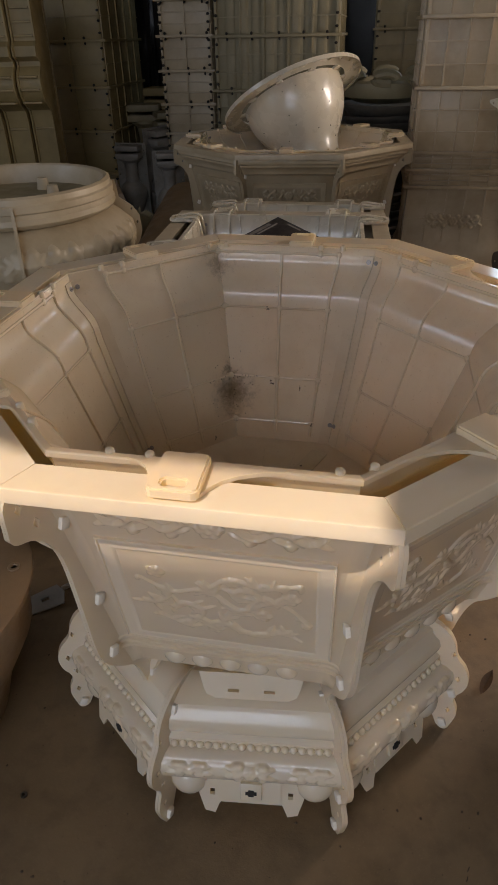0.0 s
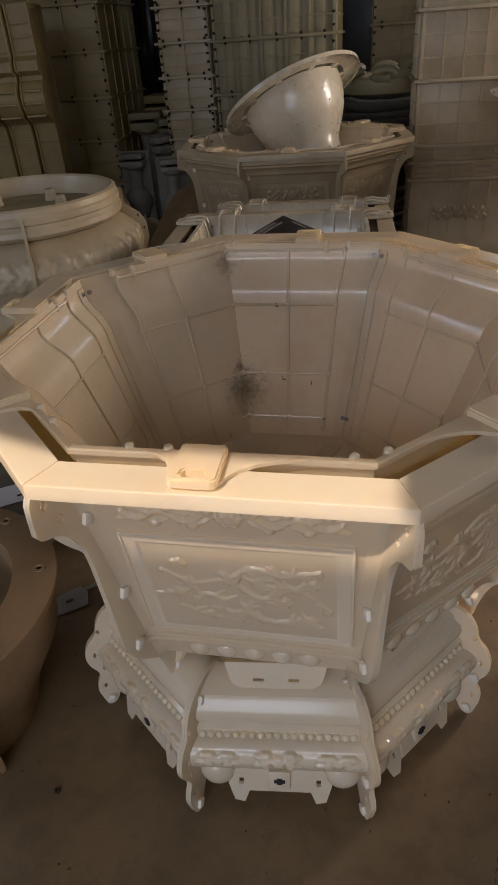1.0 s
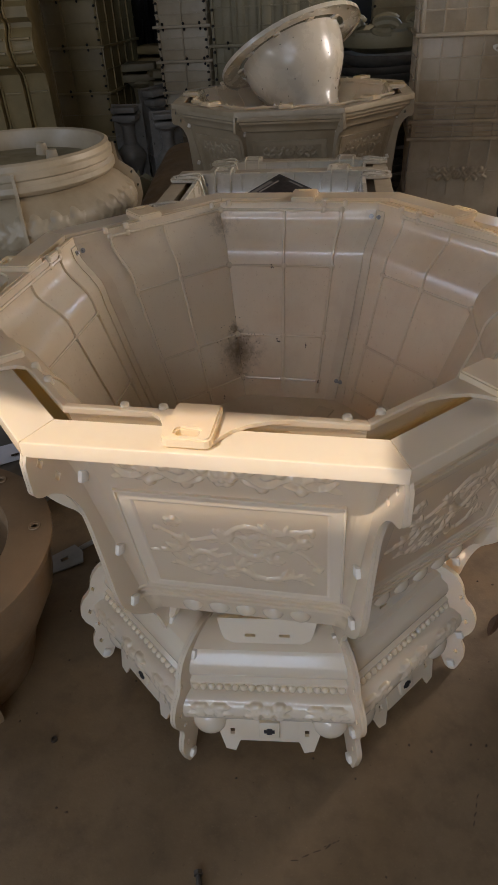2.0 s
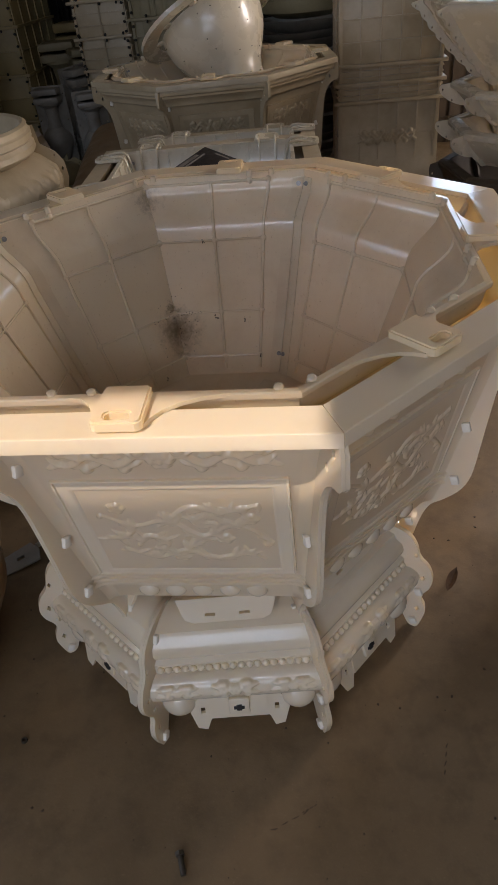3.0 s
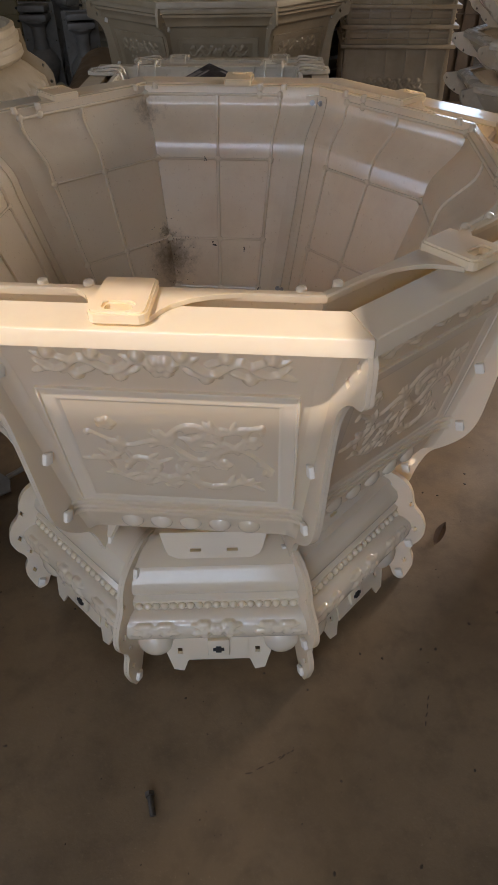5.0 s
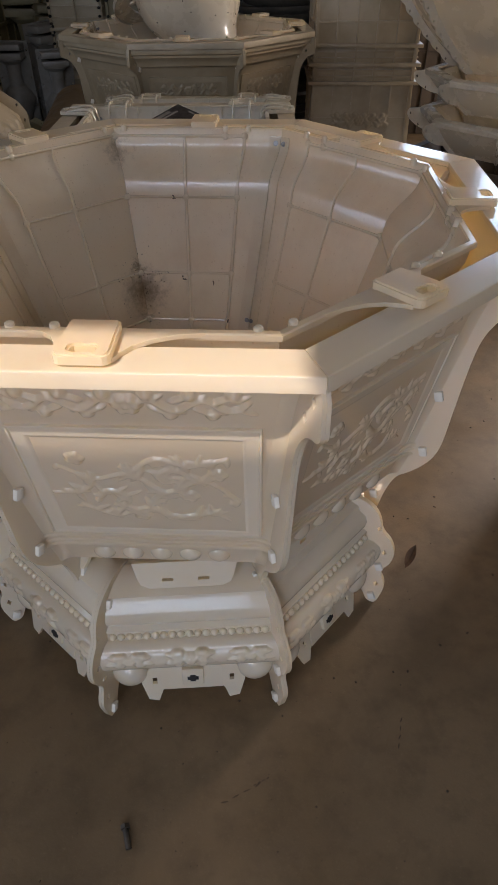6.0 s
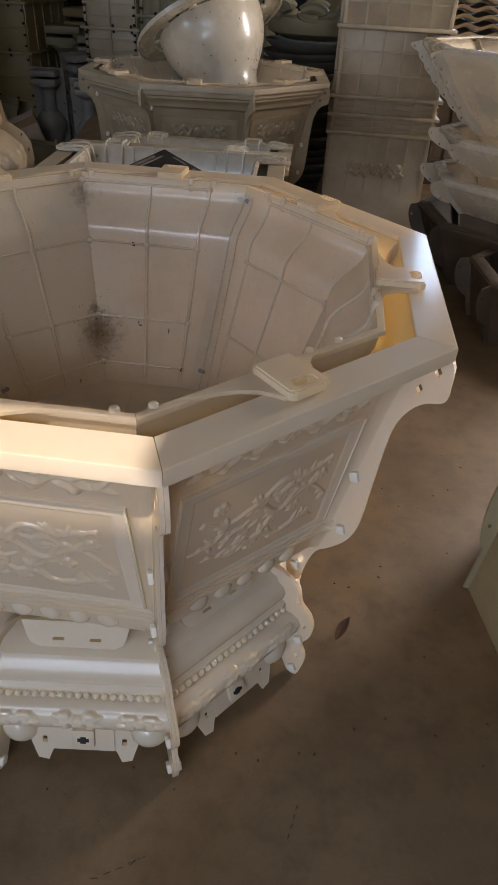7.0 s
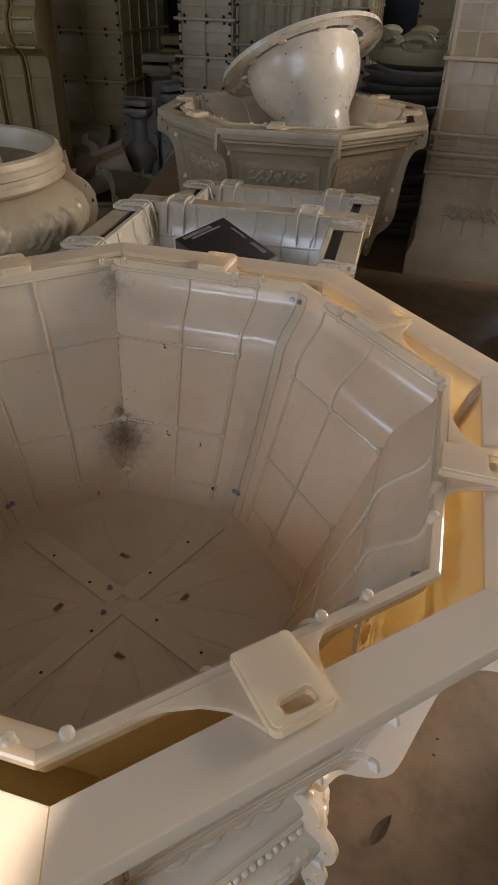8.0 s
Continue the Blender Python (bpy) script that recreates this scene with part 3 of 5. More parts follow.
def inner_meshes(s):
    """One face; its joint with the next piece is on the side -s."""
    out = {}
    bm = bm_new()
    n = 1
    prism(bm, skin(INNER, -0.006), half_at(0.0003))
    out["wall"] = finish(bm)
    bm = bm_new()
    prism(bm, [(0.5405, 0.9575), (0.542, 0.9600), (0.551, 0.9600), (0.5535, 0.9580), (0.5535, 0.9500), (0.5465, 0.9480)], half_at(0.0003))
    out["rim"] = finish(bm, True, 18)
    # ribs
    bm = bm_new()

    def on(u, lift=0.0015):
        return [Vector((s * u * 2 * TAN * p, -(p - lift), z)) for p, z in INNER[1:-1]]

    def at(u, z, lift=0.0015):
        for (p0, z0), (p1, z1) in zip(INNER, INNER[1:]):
            if z1 <= z <= z0:
                p = p0 + (p1 - p0) * (z - z0) / (z1 - z0)
                return Vector((s * u * 2 * TAN * p, -(p - lift), z))

    for u in (-0.28, 0.08):
        tube(bm, smooth_line(on(u), 2), 0.0045, 6, 1.0, (0, 1, 0))
    for z in (0.806, 0.618, 0.497):
        tube(bm, [at(-0.28, z, 0.0005), at(0.5, z, 0.0005)], 0.0032, 6)
    tube(bm, [at(-0.28, 0.940), at(0.5, 0.940)], 0.004, 6)
    out["ribs"] = finish(bm)
    bm = bm_new()
    ball(bm, (0, 0, 0), 1, (0.009, 0.005, 0.009), None, 10, 6)
    out["button"] = finish(bm)
    out["button_places"] = [at(u, z) for z in (0.806, 0.618, 0.497) for u in (-0.28, 0.08, 0.498)] + [at(u, 0.940) for u in (-0.28, -0.165, 0.497)]
    bm = bm_new()
    bmesh.ops.create_cone(bm, cap_ends=True, segments=12, radius1=0.0085, radius2=0.0068, depth=0.012, matrix=Matrix.Translation((0, -0.002, 0.003)))
    ball(bm, (0, -0.002, 0.009), 0.0068, (1, 1, 0.4), None, 12, 6)
    out["stud"] = finish(bm)
    out["stud_places"] = [at(u, 0.955) for u in (-0.30, -0.165, 0.44)]
    # joint strip
    bm = bm_new()
    prof = [(p - 0.0035, z) for p, z in INNER[1:]]
    loop = prof + [(p, z) for p, z in INNER[1:]][::-1]
    a = [bm.verts.new((-s * (TAN * p - 0.0008), -p, z)) for p, z in loop]
    b = [bm.verts.new((-s * (TAN * p - 0.030), -p, z)) for p, z in loop]
    for i in range(len(loop)):
        j = (i + 1) % len(loop)
        bm.faces.new((a[i], b[i], b[j], a[j]))
    bm.faces.new(a)
    bm.faces.new(b[::-1])
    out["joint"] = finish(bm)
    out["screw_places"] = [at(-0.468, z, 0.006) for z in (0.925, 0.80, 0.69, 0.50)]
    # tab
    tx = -0.016 if s > 0 else -0.004
    bm = bm_new()
    near = [(-0.088, 0.5525), (-0.070, 0.556), (-0.056, 0.567), (-0.047, 0.584), (-0.041, 0.605), (-0.036, 0.620)]
    far = [(0.036, 0.620), (0.043, 0.605), (0.056, 0.587), (0.078, 0.571), (0.108, 0.559), (0.145, 0.5525)]
    out_line = [(tx + s * x, -y) for x, y in near + far]
    plate(bm, out_line, [], 0.0065, Matrix.Translation((0, 0, 0.9545)))
    hole = [(tx + x, -y) for x, y in ((-0.017, 0.619), (-0.013, 0.623), (0.013, 0.623), (0.017, 0.619), (0.017, 0.611), (0.013, 0.607), (-0.013, 0.607), (-0.017, 0.611))]
    pl = [(tx + x, -y) for x, y in ((-0.030, 0.542), (0.030, 0.542), (0.034, 0.546), (0.036, 0.624), (0.033, 0.630), (0.027, 0.633), (-0.027, 0.633), (-0.033, 0.630), (-0.036, 0.624), (-0.034, 0.546))]
    plate(bm, pl, [hole], 0.015, Matrix.Translation((0, 0, 0.9585)))
    es = [e for e in bm.edges if len(e.link_faces) == 2 and e.calc_face_angle(0) > 1.0 and all(v.co.z > 0.9720 for v in e.verts)]
    bmesh.ops.bevel(bm, geom=es, offset=0.0030, segments=2, affect="EDGES")
    out["tab"] = finish(bm, True, 16)
    return out


def screw(parent, p, normal, name="screw"):
    bm = bm_new()
    q = Vector(normal).to_track_quat("Z", "Y")
    m = Matrix.LocRotScale(p, q, None)
    bmesh.ops.create_cone(bm, cap_ends=True, segments=16, radius1=0.0065, radius2=0.006, depth=0.0018, matrix=m)
    bmesh.ops.create_cone(bm, cap_ends=True, segments=6, radius1=0.0040, radius2=0.0038, depth=0.006, matrix=m @ Matrix.Translation((0, 0, 0.003)))
    return part(name, bm, STEEL, parent, "small steel screw and washer")


def inner_mould(name, label, m, dirty=True):
    th = thing(name, label, "planter mould", m)
    ms = {1: inner_meshes(1), -1: inner_meshes(-1)}
    for k in range(8):
        s = 1 if k % 2 == 0 else -1
        q = ms[s]
        wall = q["wall"]
        mat = IVORY_IN
        if dirty and k in (4, 5):
            wall = wall.copy()
            wall.materials.clear()
            mat = IVORY_DIRT[s]
        p = part("inner_panel", wall, mat, th, "dirt-stained inner panel" if mat != IVORY_IN else "", turned(k))
        part("rim", q["rim"], IVORY_WALL, p)
        part("ribs", q["ribs"], IVORY_IN, p)
        for v in q["button_places"]:
            part("button", q["button"], IVORY_IN, p, "", Matrix.Translation(v))
        for v in q["stud_places"]:
            part("rim_stud", q["stud"], IVORY_IN, p, "", Matrix.Translation(v))
        part("joint_strip", q["joint"], IVORY_IN, p)
        part("tab", q["tab"], IVORY_WALL, p, "rounded lifting tab with a slot")
        for v in q["screw_places"][::3]:
            screw(p, v, (0, 1, 0.25))
    # floor of the mould
    bm = bm_new()
    R = 0.336 / math.cos(math.pi / 8)
    oct_ = [(R * math.cos(math.pi / 8 + k * math.pi / 4), R * math.sin(math.pi / 8 + k * math.pi / 4)) for k in range(8)]
    slots = [rect_hole(0.13 * math.cos(a), 0.13 * math.sin(a), 0.011, 0.006, a + 0.9) for a in (0.4, 1.97, 3.54, 5.11)]
    plate(bm, oct_, slots, 0.006, Matrix.Translation((0, 0, 0.441)))
    fl = part("mould_floor", bm, IVORY_IN, th)
    for i, deg in enumerate((67.5, 157.5, 247.5, 337.5)):
        bm = bm_new()
        mm = Matrix.Rotation(radians(deg), 4, "Z")
        box(bm, 0.012, 0.30, -0.024, 0.024, 0.4468, 0.4510, mm, 0.001)
        st = part("floor_joint_strip", bm, IVORY_IN, fl)
        for r in (0.09, 0.21):
            # No hole is cut: a dark disc gives the shade of each bolt hole.
            bm = bm_new()
            bmesh.ops.create_cone(bm, cap_ends=True, segments=10, radius1=0.0032, radius2=0.0032, depth=0.0012, matrix=mm @ Matrix.Translation((r, 0.010, 0.4513)))
            part("bolt_hole", bm, GRIME, fl, "small dark disc for the shade in a bolt hole")
        if i in (1, 2):
            v = mm @ Vector((0.045, -0.006, 0.4525))
            screw(fl, v, (0, 0, 1))
    for i in range(8):
        bm = bm_new()
        a = radians(22.5 + 45 * i + 22.5)
        for d in (-0.16, 0.16):
            tube(bm, [(0.09 * math.cos(a + d * 2), 0.09 * math.sin(a + d * 2), 0.4465), (0.285 * math.cos(a + d), 0.285 * math.sin(a + d), 0.4462)], 0.0018, 5)
        part("floor_ribs", bm, IVORY_IN, fl)
    return th


outer_mould("planter_outer_mould", "large octagonal ivory plastic planter mould with floral relief panels", Matrix.Identity(4), 3, IVORY)
inner_mould("planter_inner_mould", "ribbed ivory inner mould with dirt patch, set in the octagonal planter", pose(-0.012, -0.014, 0))


# ---- the base mould ----
BASE = [(0.330, 0.349), (0.372, 0.343), (0.398, 0.328), (0.404, 0.312), (0.416, 0.300), (0.421, 0.282), (0.418, 0.266), (0.414, 0.260), (0.424, 0.252), (0.424, 0.226),
        (0.440, 0.224), (0.456, 0.212), (0.462, 0.195), (0.459, 0.172), (0.447, 0.150), (0.428, 0.137), (0.405, 0.130), (0.380, 0.150)]


def base_meshes():
    out = {}
    bm = bm_new()
    prism(bm, skin(BASE, 0.006), half_at(0.004))
    out["wall"] = finish(bm)
    bm = bm_new()
    ball(bm, (0, 0, 0), 0.0086, (1, 1, 1), None, 10, 8)
    out["bead"] = finish(bm)
    bm = bm_new()
    roll = [Vector((0, -p, z)) for p, z in BASE[10:15]][::-1]

    def on_roll(x, y, z):
        """Follow the bulging roll of the base."""
        k = min(max((y + 0.040) / 0.080, 0.0), 0.999) * 4
        i = int(k)
        a, b = roll[i], roll[i + 1]
        n = Vector((0, -(b.z - a.z), b.y - a.y)).normalized()
        return a.lerp(b, k - i) + n * (z + 0.001) + Vector((x, 0, 0))

    for x, k in ((-0.125, 0.9), (0.0, 1.1), (0.125, 0.9)):
        X, Y, H = frieze_field(0.085 * k, 0.75 * k)
        relief_sheet(bm, X + x, Y + 0.006, H, on_roll)
    out["relief"] = finish(bm, True, 85)
    # tongue that rises behind the lower edge of the planter
    bm = bm_new()
    mt = face_frame(0.386, 0.326, 0.368, 0.380)
    plate(bm, [(-0.105, 0.046), (-0.096, 0.010), (-0.090, -0.004), (-0.072, -0.013), (0.072, -0.013), (0.090, -0.004), (0.096, 0.010), (0.105, 0.046)],
          [rect_hole(-0.036, 0.006, 0.011, 0.0035), rect_hole(0.036, 0.006, 0.011, 0.0035)], 0.010, mt)
    out["tongue"] = finish(bm)
    # foot bracket
    bm = bm_new()
    prism(bm, [(0.424, 0.150), (0.434, 0.132), (0.448, 0.086), (0.451, 0.072), (0.445, 0.070), (0.440, 0.084), (0.427, 0.126), (0.418, 0.144)], lambda p: 0.062 + (p - 0.43) * 0.1)
    for sg in (-1, 1):
        plate(bm, [(0.056, 0.080), (0.058, 0.150), (0.074, 0.155), (0.110, 0.102), (0.113, 0.088), (0.100, 0.045), (0.078, 0.040), (0.068, 0.066)],
              [rect_hole(0.084, 0.093, 0.005, 0.008)], 0.007,
              Matrix(((sg, 0, 0, 0), (0, 0.30, 1, -0.470), (0, 1, 0, 0), (0, 0, 0, 1))) @ pose(0, 0, 0))
    box(bm, -0.023, 0.023, -0.450, -0.432, 0.088, 0.130, Matrix.Translation((0, -0.441, 0.108)) @ Matrix.Rotation(radians(-17), 4, "X") @ Matrix.Translation((0, 0.441, -0.108)), 0.002)
    out["bracket"] = finish(bm)
    # Thin black plate on the bracket stands for the shade inside its slot.
    bm = bm_new()
    mh = Matrix.Translation((0, -0.4495, 0.109)) @ Matrix.Rotation(radians(-17), 4, "X") @ Matrix.Rotation(radians(90), 4, "X")
    plate(bm, [(-0.012, -0.004), (-0.006, -0.004), (-0.006, -0.008), (0.006, -0.008), (0.006, -0.004), (0.012, -0.004), (0.012, 0.004), (0.006, 0.004), (0.006, 0.008), (-0.006, 0.008), (-0.006, 0.004), (-0.012, 0.004)], [], 0.002, mh)
    out["hole"] = finish(bm)
    bm = bm_new()
    ball(bm, (0, 0, 0), 1, (0.042, 0.036, 0.044), None, 20, 14)
    out["foot_ball"] = finish(bm)
    fin = [(0.335, 0.338), (0.362, 0.356), (0.40, 0.358), (0.440, 0.347), (0.468, 0.327), (0.484, 0.298), (0.490, 0.272), (0.498, 0.256), (0.514, 0.238), (0.525, 0.212), (0.528, 0.186), (0.521, 0.157),
           (0.509, 0.136), (0.506, 0.114), (0.515, 0.092), (0.519, 0.066), (0.513, 0.034), (0.505, 0.006), (0.494, 0.0), (0.480, 0.008), (0.470, 0.030), (0.448, 0.080), (0.43, 0.13), (0.45, 0.2), (0.40, 0.30)]
    holes = [diamond(0.484, 0.270, 0.005, 0.009), diamond(0.505, 0.193, 0.006, 0.010), diamond(0.492, 0.140, 0.005, 0.008), diamond(0.498, 0.075, 0.006, 0.010)]
    for name, deg, z0 in (("fin_a", -112.5, -0.0064), ("fin_b", -67.5, 0.0002)):
        bm = bm_new()
        m2 = radial(deg)
        sg = -1 if deg < -90 else 1
        plate(bm, rounded(fin), holes, 0.0062, m2 @ Matrix.Translation((0, 0, z0)))
        out[name] = finish(bm)
        q = m2.to_quaternion() @ Euler((0 if sg > 0 else math.pi, 0, 0.4)).to_quaternion()
        out["pins_" + name] = [Matrix.LocRotScale(m2 @ Vector((r, z, sg * 0.0095)), q, None)
                               for r, z in (((0.498, 0.145), (0.492, 0.030)) if sg > 0 else ((0.430, 0.318), (0.492, 0.028)))]
    bm = bm_new()
    peg(bm, (0, 0, 0), None, 0.78)
    out["pin"] = finish(bm)
    return out


def base_mould(m):
    th = thing("planter_base_mould", "octagonal ivory plastic base mould with bead row, under the planter", "planter mould", m)
    ms = base_meshes()
    for k in range(8):
        p = part("base_panel", ms["wall"], IVORY, th, "", turned(k))
        for i in range(19):
            part("bead", ms["bead"], IVORY, p, "", Matrix.Translation((-0.157 + 0.01745 * i, -0.4255, 0.2385)))
        part("relief", ms["relief"], IVORY, p, "raised leaf scroll relief")
        part("tongue", ms["tongue"], IVORY, p)
        b = part("foot_bracket", ms["bracket"], IVORY, p)
        part("slot", ms["hole"], BLACK, p, "black plate for the shade in a cross-shaped slot")
        for sg in (-1, 1):
            part("foot_ball", ms["foot_ball"], IVORY, p, "", Matrix.Translation((sg * 0.135, -0.418, 0.112)))
        for f in ("fin_a", "fin_b"):
            part("corner_fin", ms[f], IVORY, p)
            for pm in ms["pins_" + f]:
                part("locking_pin", ms["pin"], PIN, p, "white plastic locking pin", pm)
    bm = bm_new()
    R = 0.365 / math.cos(math.pi / 8)
    plate(bm, [(R * math.cos(math.pi / 8 + k * math.pi / 4), R * math.sin(math.pi / 8 + k * math.pi / 4)) for k in range(8)], [], 0.006, Matrix.Translation((0, 0, 0.3375)))
    part("top_plate", bm, IVORY, th)
    return th


base_mould(pose(0.0, -0.105, 0, 0, 0, 6))


# ---- second octagonal planter and the bowl laid in it ----
SECOND = pose(-0.305, 2.80, 0.0, 0, 0, 5.5)
outer_mould("octagonal_planter_mould", "octagonal dusty ivory planter mould with scroll relief behind the boxes", SECOND, 5, WHITE_OLD_DIM, True)
inner_mould("octagonal_inner_mould", "ribbed ivory inner mould standing in the farther octagonal planter", SECOND, False)


def bowl_mould():
    n = Vector((-0.40, 0.325, 0.86)).normalized()
    m = Matrix.LocRotScale((-0.345, 3.05, 1.142), n.to_track_quat("Z", "Y"), None)
    th = thing("bowl_mould", "glossy ivory bowl mould with a holed flange, tipped inside the planter", "bowl mould", m)
    bm = bm_new()
    out = [(0.300, 0.0), (0.299, -0.05), (0.289, -0.11), (0.268, -0.17), (0.236, -0.225), (0.200, -0.275), (0.174, -0.32), (0.163, -0.37), (0.166, -0.44), (0.178, -0.60)]
    lathe(bm, out + [(r - 0.008, z) for r, z in out[::-1]], 56, closed=True)
    body = part("bowl", bm, IVORY_PALE, th)
    bm = bm_new()
    R0, R1 = 0.330, 0.425
    ring = [(R1 * math.cos(a), R1 * math.sin(a)) for a in np.linspace(0, 2 * math.pi, 72, endpoint=False)]
    hole = [(R0 * math.cos(a), R0 * math.sin(a)) for a in np.linspace(0, 2 * math.pi, 64, endpoint=False)]
    small = [rect_hole(0.392 * math.cos(a), 0.392 * math.sin(a), 0.010, 0.0065, a + math.pi / 2) for a in np.linspace(0, 2 * math.pi, 26, endpoint=False)]
    plate(bm, ring, [hole] + small, 0.010, Matrix.Translation((0, 0, -0.002)))
    lathe(bm, [(0.425, 0.008), (0.430, 0.010), (0.430, -0.012), (0.425, -0.010)], 72, closed=True)
    fl = part("flange", bm, IVORY_PALE, th, "ivory flange ring with small square holes")
    for i in range(10):
        bm = bm_new()
        a = i * 2 * math.pi / 10
        box(bm, 0.295, 0.336, -0.020, 0.020, -0.006, 0.006, Matrix.Rotation(a, 4, "Z"), 0.002)
        part("spoke", bm, IVORY_PALE, fl)
    bm = bm_new()
    for i in range(30):
        a, k = random.uniform(0, 6.28), random.randrange(1, 7)
        r, z = out[k]
        ball(bm, ((r + 0.0005) * math.cos(a), (r + 0.0005) * math.sin(a), z), 0.0035, (1, 1, 1), None, 6, 4)
    tagged(part("pin_marks", bm, GRIME, body, "tiny dark pin marks"), kind="stuff")
    return th


bowl_mould()


# ---- rectangular planter moulds ----
def ring_side(bm, loop, along, hx):
    """One side of a rectangular ring: loop of (offset, z); along = half length at offset 0."""
    a = [bm.verts.new((-(along + o), -(hx + o), z)) for o, z in loop]
    b = [bm.verts.new((along + o, -(hx + o), z)) for o, z in loop]
    n = len(loop)
    for i in range(n):
        j = (i + 1) % n
        bm.faces.new((a[i], b[i], b[j], a[j]))
    bm.faces.new(a)
    bm.faces.new(b[::-1])


def square_planter(label, m, wx, wy, top):
    th = thing("rectangular_planter_mould", label, "planter mould", m, "rectangular planter moulds")
    for k in range(4):
        al, ap = (wx / 2, wy / 2) if k % 2 == 0 else (wy / 2, wx / 2)
        q = Matrix.Rotation(k * math.pi / 2, 4, "Z")
        bm = bm_new()
        ring_side(bm, skin([(-0.012, top - 0.011), (-0.016, top - 0.05), (-0.03, top - 0.1), (-0.10, 0.06), (-0.09, 0.0)], 0.006), al, ap)
        side = part("outer_side", bm, WHITE_OLD_DIM, th, "", q)
        bm = bm_new()
        ring_side(bm, [(-0.060, top), (0.0, top), (0.002, top - 0.003), (0.002, top - 0.022), (-0.004, top - 0.022), (-0.006, top - 0.011), (-0.060, top - 0.011)], al - 0.001, ap)
        part("top_flange", bm, WHITE_OLD_DIM, side)
        bm = bm_new()
        inner = [(-0.105, top + 0.008), (-0.110, top - 0.05), (-0.125, top - 0.075), (-0.165, top - 0.45), (-0.18, top - 0.5)]
        ring_side(bm, skin(inner, -0.006), al, ap)
        inn = part("inner_side", bm, IVORY_PALE, side)
        bm = bm_new()
        nr = 6 if al > 0.4 else 4
        for i in range(nr):
            u = -1 + 2 * (i + 0.5) / nr
            tube(bm, [(u * (al + o), -(ap + o - 0.001), z) for o, z in inner[:4]], 0.0032, 6, 1, (0, 1, 0))
        for z in (top - 0.10, top - 0.22, top - 0.34):
            o = -0.125 - 0.04 * (top - 0.075 - z) / 0.375
            tube(bm, [(-(al + o), -(ap + o - 0.001), z), (al + o, -(ap + o - 0.001), z)], 0.003, 6)
        part("rib_grid", bm, IVORY_PALE, inn)
        bm = bm_new()
        ring_side(bm, [(-0.108, top + 0.010), (-0.094, top + 0.010), (-0.094, top + 0.002), (-0.108, top + 0.002)], al, ap)
        part("rim", bm, IVORY_PALE, inn)
        for u in (-0.55, 0.55):
            bm = bm_new()
            x = u * al
            o1 = ap + 0.006
            plate(bm, [(x - 0.05, -(ap - 0.10)), (x + 0.05, -(ap - 0.10)), (x + 0.044, -(o1 - 0.02)), (x + 0.030, -o1), (x - 0.030, -o1), (x - 0.044, -(o1 - 0.02))],
                  [rect_hole(x, -(ap - 0.012), 0.014, 0.005)], 0.011, Matrix.Translation((0, 0, top + 0.003)))
            tb = part("tab", bm, IVORY_PALE, inn, "rounded tab with a slot")
            bm = bm_new()
            for d in (-0.032, 0.032):
                tube(bm, smooth_line([(x + d, -(ap - 0.02), top + 0.012), (x + d, -(ap - 0.10), top + 0.018), (x + d, -(ap - 0.122), top - 0.03), (x + d, -(ap - 0.132), top - 0.09)], 3), 0.0042, 6, 1, (1, 0, 0))
            part("tab_ribs", bm, IVORY_PALE, tb)
        screw(inn, ((al - 0.125), -(ap - 0.116), top - 0.03), (0, 1, 0.1))
    bm = bm_new()
    box(bm, -wx / 2 + 0.175, wx / 2 - 0.175, -wy / 2 + 0.175, wy / 2 - 0.175, top - 0.51, top - 0.50)
    part("mould_floor", bm, IVORY_PALE, th)
    return th


square_planter("pale plastic rectangular planter mould with a carton lying inside", pose(-0.165, 1.130, 0, 0, 0, 3.5), 0.86, 0.74, 0.83)
square_planter("pale plastic rectangular planter mould with ribbed walls, behind its twin", pose(-0.165, 1.795, 0, 0, 0, 2), 0.82, 0.49, 0.755)


def carton():
    m = pose(-0.09, 0.93, 0.845, 10, 12, -32)
    th = thing("carton", "small dark printed carton in clear wrap lying in the planter", "carton", m)
    bm = bm_new()
    box(bm, -0.12, 0.12, -0.09, 0.09, -0.03, 0.03, None, 0.004)
    part("box", bm, CARTON, th)
    for x0, x1, y0, y1 in ((-0.110, -0.098, -0.07, 0.03), (-0.092, -0.086, -0.05, 0.05), (-0.06, 0.0, 0.070, 0.076), (0.03, 0.09, 0.066, 0.078), (0.088, 0.098, -0.06, 0.0)):
        bm = bm_new()
        box(bm, x0, x1, y0, y1, 0.0302, 0.0310)
        part("print_bar", bm, FILM, th, "faint pale print bar")
    bm = bm_new()
    vs = []
    for i in range(9):
        vs.append([bm.verts.new((0.121 + 0.05 * i / 8, -0.085 + 0.17 * j / 8, 0.028 - 0.055 * (i / 8) ** 1.4 + 0.006 * noise.noise((i * 0.7, j * 0.7, 1)))) for j in range(9)])
    for i in range(8):
        for j in range(8):
            bm.faces.new((vs[i][j], vs[i + 1][j], vs[i + 1][j + 1], vs[i][j + 1]))
    e = bmesh.ops.extrude_face_region(bm, geom=bm.faces[:])
    bmesh.ops.translate(bm, verts=[g for g in e["geom"] if isinstance(g, bmesh.types.BMVert)], vec=(0, 0, -0.001))
    part("wrap", bm, FILM, th, "crumpled clear wrap")


carton()


